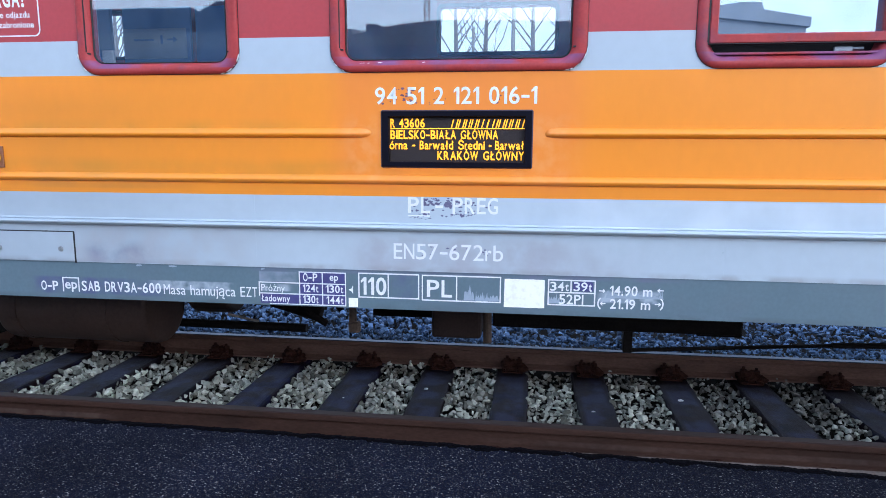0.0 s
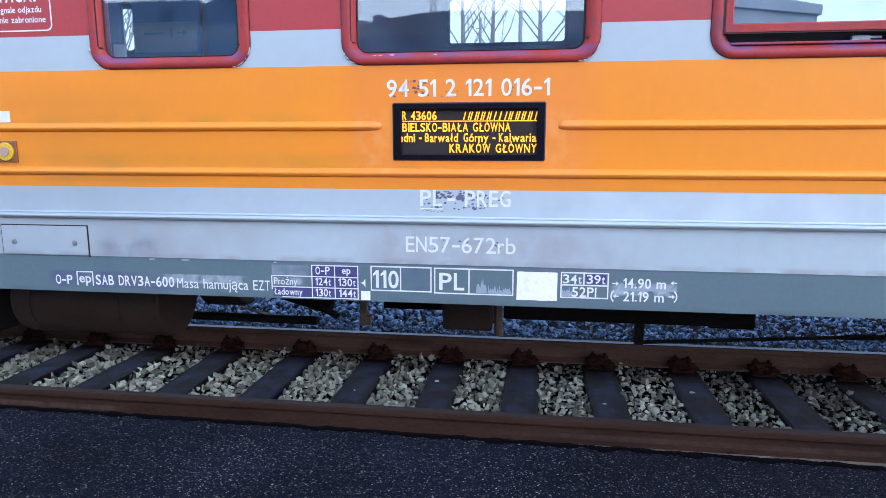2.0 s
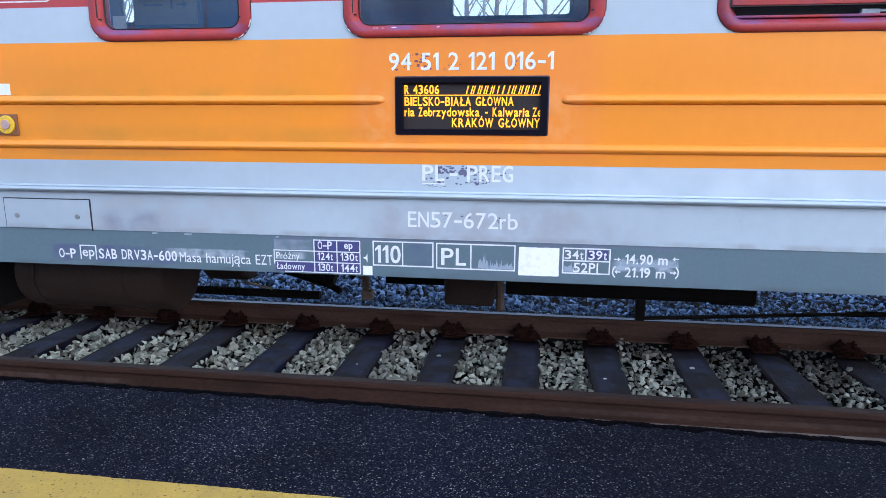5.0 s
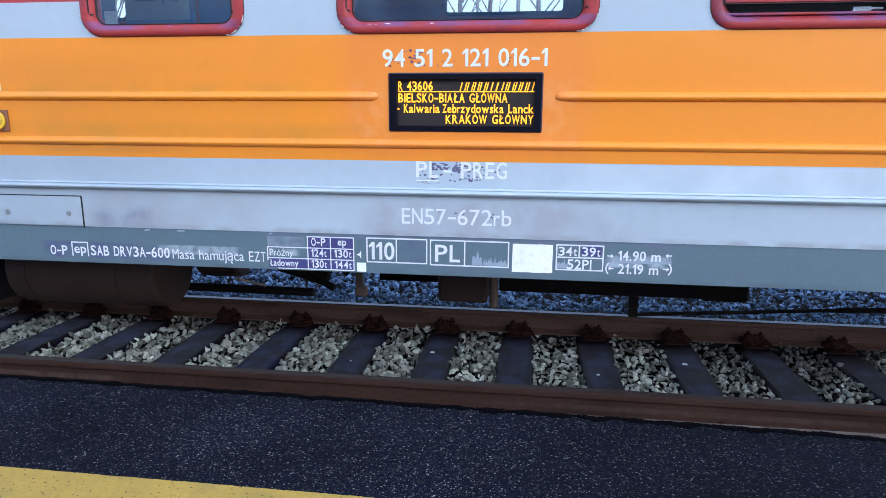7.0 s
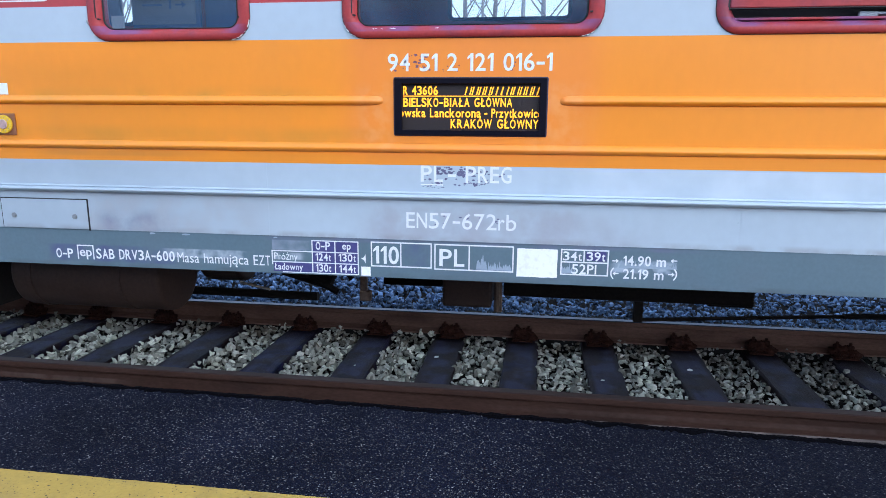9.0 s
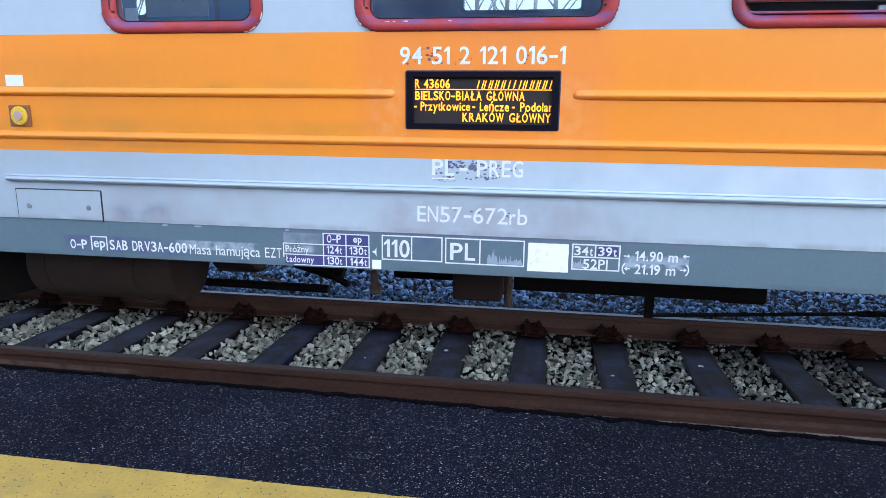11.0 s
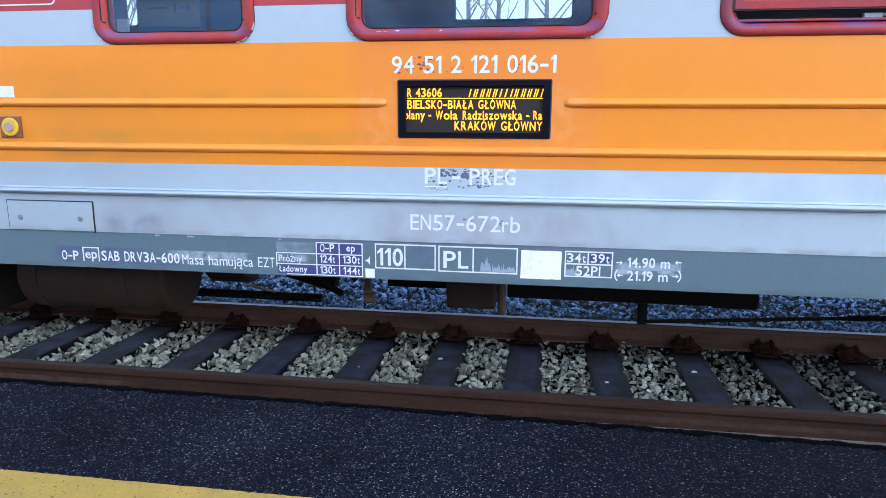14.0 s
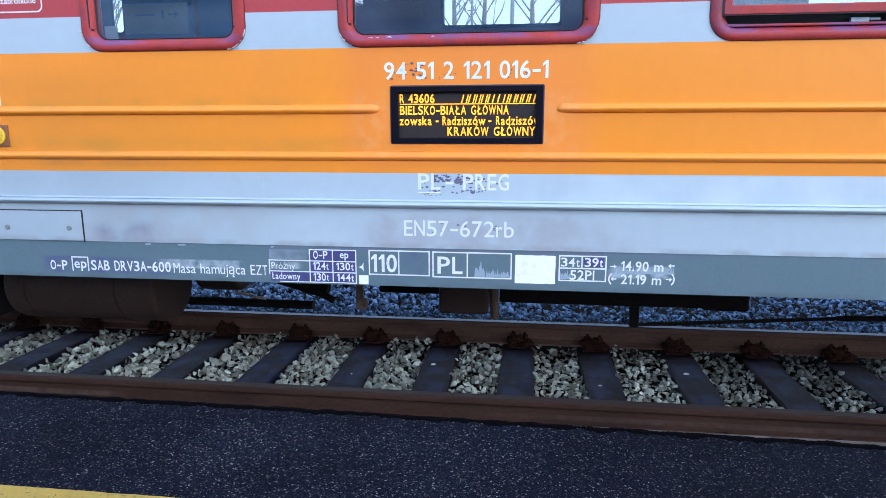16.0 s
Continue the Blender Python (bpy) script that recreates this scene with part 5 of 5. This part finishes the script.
def fittings():
    # hinged cover low on the side
    o = rounded(-2.040, -1.566, 1.026, 1.172, 0.003, 2)
    h = part("hatch", plate(bmesh.new(), o, -0.006, 0.0005), M_SILVER, car, "grey hinged hatch with two locks")
    bm = bmesh.new()
    for a, b, c, d in ((-2.043, -1.562, 1.172, 1.177), (-1.566, -1.561, 1.017, 1.172), (-2.044, -2.040, 1.026, 1.172)):
        box(bm, a, b, -0.005, 0.001, c, d)
    part("gap", bm, M_RUBBER, h)
    for x in (-1.973, -1.636):
        bm = bmesh.new()
        cyl(bm, (x, -0.004, 1.087), (x, -0.012, 1.087), 0.013, 14, bevel=0.002)
        box(bm, x - 0.008, x + 0.008, -0.014, -0.011, 1.085, 1.089)
        part("lock", bm, M_STEEL, h)
    # door push-button on its plate
    bm = bmesh.new()
    box(bm, -2.022, -1.904, -0.008, 0.0, 1.488, 1.592, 0.003)
    b = part("button_plate", bm, M_BROWN, car, "brown plate with a round yellow push-button")
    bm = bmesh.new()
    cyl(bm, (-1.962, -0.006, 1.540), (-1.962, -0.018, 1.540), 0.045, 28, bevel=0.004)
    r = part("button_ring", bm, M_YELLOW_BTN, b, "yellow ring")
    bm = bmesh.new()
    cyl(bm, (-1.962, -0.015, 1.540), (-1.962, -0.024, 1.540), 0.024, 24, bevel=0.003)
    for i in range(10):
        a = 0.628 * i
        cyl(bm, (-1.962 + 0.034 * math.cos(a), -0.016, 1.540 + 0.034 * math.sin(a)), (-1.962 + 0.034 * math.cos(a), -0.0195, 1.540 + 0.034 * math.sin(a)), 0.0025, 6)
    part("button", bm, M_PINK, r)
    bm = bmesh.new()
    box(bm, -2.023, -1.927, -0.0015, 0.0, 1.683, 1.737)
    part("sticker", bm, M_WHITE, car, "small white paper sticker")
    # warning notice in a rounded white frame
    bm = bmesh.new()
    ring(bm, rounded(-2.10, -1.649, 2.110, 2.37, 0.03), rounded(-2.094, -1.655, 2.116, 2.364, 0.025), [(0, -0.0005), (0, -0.002), (1, -0.002), (1, -0.0005)])
    part("notice_frame", bm, M_WHITE, car)
    painted("UWAGA!", -1.995, -1.722, 2.248, 0.075, car, weight=0.03)
    painted("Po sygnale odjazdu", -2.005, -1.700, 2.197, 0.028, car)
    painted("wsiadanie zabronione", -2.040, -1.681, 2.151, 0.028, car)


fittings()


def seams():
    """Weld seams between the sheets, and spots of overpaint along the panel edge."""
    for x in (-2.9, -0.62, 1.53, 3.7):
        bm = bmesh.new()
        box(bm, x, x + 0.004, -0.0008, 0.0005, 1.036, 1.205)
        box(bm, x, x + 0.004, -0.0008, 0.0005, 1.246, 1.366)
        part("weld_seam", bm, M_SILVER, car)
    for x, w in ((-1.245, 0.030), (-1.075, 0.045), (-0.60, 0.02)):
        part("overpaint", plate(bmesh.new(), ragged(x, x + w, 1.008, 1.019, 0.003, seed=int(x * 50) + 90), 0.0030, 0.0045), M_LILAC, car)


seams()


def underneath():
    def p(name, bm, m=M_UNDER, label="", smooth=False):
        return part(name, bm, m, car, label, smooth)
    # compressed-air tank and its straps
    t = p("air_tank", cyl(bmesh.new(), (-2.58, 0.80, 0.61), (-1.58, 0.80, 0.61), 0.24, 40, bevel=0.03), M_TANK, label="brown dusty air tank slung under the floor", smooth=True)
    for x in (-2.45, -1.85):
        bm = bmesh.new()
        cyl(bm, (x - 0.02, 0.80, 0.61), (x + 0.02, 0.80, 0.61), 0.246, 40)
        box(bm, x - 0.02, x + 0.02, 0.52, 1.08, 0.80, 0.90)
        part("strap", bm, M_TANK, t)
    bm = bmesh.new()
    box(bm, -4.2, -2.95, 0.6, 1.4, 0.30, 0.90, 0.03)
    p("equipment_case", bm)
    bm = bmesh.new()
    cyl(bm, (-1.70, 1.44, 0.66), (-1.40, 1.44, 0.66), 0.25, 28, bevel=0.03)
    p("brake_cylinder", bm, M_TANK)
    bm = bmesh.new()
    cyl(bm, (-1.34, 1.14, 0.470), (-1.13, 1.15, 0.425), 0.009, 8)
    p("lever", bm, M_PALE_ROD)
    bm = bmesh.new()
    cyl(bm, (-1.16, 1.5, 0.50), (-0.80, 1.5, 0.40), 0.06, 12)
    cyl(bm, (-1.1, 1.5, 0.88), (-1.0, 1.5, 0.44), 0.05, 10)
    cyl(bm, (-1.24, 1.45, 0.62), (-0.74, 1.45, 0.34), 0.026, 8)
    cyl(bm, (-0.92, 1.55, 0.70), (-0.66, 1.55, 0.42), 0.022, 8)
    box(bm, -1.06, -0.95, 1.40, 1.60, 0.45, 0.90, 0.01)
    p("brake_rigging", bm)
    bm = bmesh.new()
    box(bm, -0.570, -0.520, 1.42, 1.46, 0.36, 0.90, 0.006)
    box(bm, -0.575, -0.490, 1.41, 1.47, 0.29, 0.37, 0.015)
    p("hanger", bm, M_UNDER_PALE, "rusty steel hanger")
    bm = bmesh.new()
    box(bm, 0.045, 0.385, 1.3, 1.6, 0.315, 0.90, 0.02)
    p("equipment_case", bm, M_TANK)
    bm = bmesh.new()
    cyl(bm, (0.412, 1.40, 0.90), (0.425, 1.40, 0.27), 0.030, 10)
    p("hanger", bm, M_UNDER_PALE)
    bm = bmesh.new()
    box(bm, 0.46, 2.1, 1.38, 1.5, 0.385, 0.62, 0.015)
    box(bm, 0.5, 2.05, 1.9, 2.0, 0.30, 0.42, 0.015)
    cyl(bm, (0.6, 1.95, 0.40), (0.6, 1.95, 0.90), 0.02, 8)
    cyl(bm, (1.95, 1.95, 0.40), (1.95, 1.95, 0.90), 0.02, 8)
    p("cable_duct", bm)
    bm = bmesh.new()
    box(bm, 1.345, 1.405, 1.40, 1.46, 0.235, 0.90, 0.006)
    p("drain_pipe", bm)
    bm = bmesh.new()
    box(bm, 1.82, 2.12, 1.42, 1.7, 0.36, 0.90, 0.02)
    for z in (0.40, 0.43, 0.46):
        box(bm, 1.86, 2.08, 1.405, 1.42, z - 0.008, z + 0.008, 0.003)
    p("equipment_case", bm)
    bm = bmesh.new()
    cyl(bm, (-3.0, 1.75, 0.225), (-1.00, 1.75, 0.215), 0.034, 12)
    cyl(bm, (-2.6, 1.75, 0.22), (-2.6, 1.75, 0.90), 0.02, 8)
    p("brake_pipe", bm)
    bm = bmesh.new()
    cyl(bm, (-0.5, 1.9, 0.33), (0.1, 1.9, 0.33), 0.035, 12)
    cyl(bm, (0.05, 1.9, 0.33), (0.05, 1.9, 0.90), 0.02, 8)
    p("brake_pipe", bm)
    bm = bmesh.new()
    cyl(bm, (1.37, 1.43, 0.245), (2.9, 1.9, 0.20), 0.014, 10)
    cyl(bm, (2.9, 1.9, 0.20), (4.6, 1.9, 0.26), 0.022, 10)
    cyl(bm, (4.2, 1.9, 0.25), (4.2, 1.9, 0.90), 0.02, 8)
    p("brake_rod", bm)


underneath()


# ---- beyond the line and behind the platform ----
def bare_tree(x, y, seed, height, fork):
    rnd = random.Random(seed)
    tree = thing("bare_tree", "leafless grey-brown tree behind the railway", "tree", (x, y, -0.55), "bare trees")
    bm = bmesh.new()
    cyl(bm, (0, 0, 0), (0.0, 0, fork), 0.15, 10, 0.11)
    cyl(bm, (0, 0, fork), (rnd.uniform(-0.2, 0.2), 0, height), 0.17, 8, 0.03)
    part("trunk", bm, M_TREE, tree)
    crown = bmesh.new()

    def limb(a, d, length, r, level):
        b = a + d * length
        cyl(crown, a, b, r, 6, r * 0.6)
        if level:
            for _ in range(2):
                e = (d + Vector((rnd.uniform(-0.6, 0.6), rnd.uniform(-0.6, 0.6), rnd.uniform(-0.1, 0.5)))).normalized()
                limb(a + d * length * rnd.uniform(0.35, 1.0), e, length * 0.6, r * 0.5, level - 1)

    for i in range(9):
        z = fork + (height - fork) * 0.75 * i / 9 - 0.4
        a = rnd.choice((0.0, math.pi)) + rnd.uniform(-0.8, 0.8)
        d = Vector((math.cos(a) * 0.75, math.sin(a) * 0.6, 0.95)).normalized()
        limb(Vector((0, 0, z)), d, rnd.uniform(2.0, 3.2) * (1 - 0.05 * i), 0.062 - 0.003 * i, 3)
    part("crown", crown, M_TREE, tree)


for x, s in ((-3.99, 1), (-2.12, 2), (1.04, 3), (-7.5, 4), (4.4, 5), (-11.5, 6), (-15.5, 7), (-22.0, 8), (-28.0, 9)):
    bare_tree(x, 40 + (s % 3) * 0.4, s, 14.5, 8.0)


def pole(x, y, top, r, label):
    bm = bmesh.new()
    cyl(bm, (x, y, -0.55), (x, y, top), r, 10, r * 0.8)
    cyl(bm, (x - 0.3, y, top * 0.93), (x + 0.3, y, top * 0.93), r * 0.3, 6)
    tagged(part("pole", bm, M_STEEL), label, "pole", "line-side poles")


pole(-0.24, 39.5, 13.0, 0.15, "grey steel pole standing behind the railway")
pole(-2.80, 39.5, 9.6, 0.11, "short grey pole standing behind the railway")


def far_house():
    h = thing("house", "grey rendered building with a stepped sloping roof beyond the line", "building", (0, 0, 0))
    bm = bmesh.new()
    plate(bm, [(9.0, -0.55), (9.0, 10.3), (17.6, 9.3), (17.6, -0.55)], 40.0, 49.0)
    part("wall", bm, M_WALL_FAR, h)
    bm = bmesh.new()
    plate(bm, [(8.8, 10.35), (12.5, 10.66), (13.6, 10.82), (14.8, 10.78), (14.98, 10.36), (17.75, 9.85), (17.75, 9.30)], 39.7, 49.3)
    part("roof", bm, M_WALL_FAR, h)


far_house()


def station():
    s = thing("station_building", "long dark station building behind the platform", "building")
    bm = bmesh.new()
    box(bm, -45, 7.5, -44, -30, -0.55, 7.0)
    part("wall", bm, M_WALL, s)
    bm = bmesh.new()
    prof = [(-44.0, 6.99), (-29.99, 6.99), (-30.0, 7.85), (-37, 8.9), (-43.8, 7.85)]
    sweep(bm, prof, -45.4, -8.3)
    plate(bm, [(-8.3, 6.995), (-8.3, 7.56), (-7.6, 7.68), (-6.6, 7.92), (-5.0, 8.09), (-3.8, 8.21), (2.4, 8.02), (7.9, 7.95), (7.9, 6.995)], -43.9, -30.0)
    r = part("roof", bm, M_TILES, s)
    bm = bmesh.new()
    plate(bm, [(-7.56, 7.5), (-7.56, 8.06), (-7.06, 8.09), (-6.66, 7.93), (-6.66, 7.5)], -31.2, -29.98)
    part("chimney", bm, M_WALL, r)
    bm = bmesh.new()
    box(bm, -34.0, -17.0, -36.0, -30.1, 7.2, 9.13, 0.03)
    plate(bm, [(-16.8, 7.2), (-16.8, 8.8), (-15.6, 9.4), (-14.2, 9.3), (-12.6, 8.4), (-12.6, 7.2)], -33.0, -30.1)
    # added unseen block, keeps sky reflections out of the sash window
    box(bm, 8.6, 24.0, -44.0, -30.0, -0.55, 9.6, 0.03)
    part("storeys_and_blocker", bm, M_WALL, r)
    for x in range(-43, 5, 4):
        for z in (1.2, 4.3):
            w = bmesh.new()
            box(w, x, x + 1.4, -30.0, -29.93, z, z + 1.9, 0.02)
            part("window", w, M_BEZEL, s)


station()


def lattice_mast(x, y):
    """A slim lattice mast with a pale gallery, seen over the station's roof."""
    m = thing("lattice_mast", "pale steel lattice mast behind the station building", "mast", (x, y, -0.55))
    for dx in (-0.28, 0.28):
        bm = bmesh.new()
        cyl(bm, (dx, 0, 0), (dx * 0.5, 0, 15.0), 0.07, 8, 0.05)
        part("leg", bm, M_STEEL, m)
    bm = bmesh.new()
    for i in range(20):
        z, f = 0.7 * i, 0.28 * (1 - 0.5 * i / 20)
        cyl(bm, (-f, 0, z), (f, 0, z + 0.7), 0.025, 6)
        cyl(bm, (f, 0, z), (-f, 0, z + 0.7), 0.025, 6)
    tagged(part("lattice", bm, M_STEEL, m), kind="stuff")
    bm = bmesh.new()
    box(bm, -0.75, 0.75, -0.3, 0.3, 10.05, 10.25, 0.02)
    for dx in (-0.7, -0.25, 0.25, 0.7):
        box(bm, dx - 0.04, dx + 0.04, 0.25, 0.3, 10.25, 10.85)
    box(bm, -0.75, 0.75, 0.25, 0.3, 10.85, 10.93)
    part("gallery", bm, M_SIGN, m, "pale railed gallery")


lattice_mast(-6.65, -45.0)


# ---- what moves: the running line of the display ----
def motions():
    walk(scrolling, [(t, pose(-SCROLL_SPEED * t, 0.0125, 0)) for t in (0.0, 4.0, 8.0, 12.0, 16.0)])


motions()
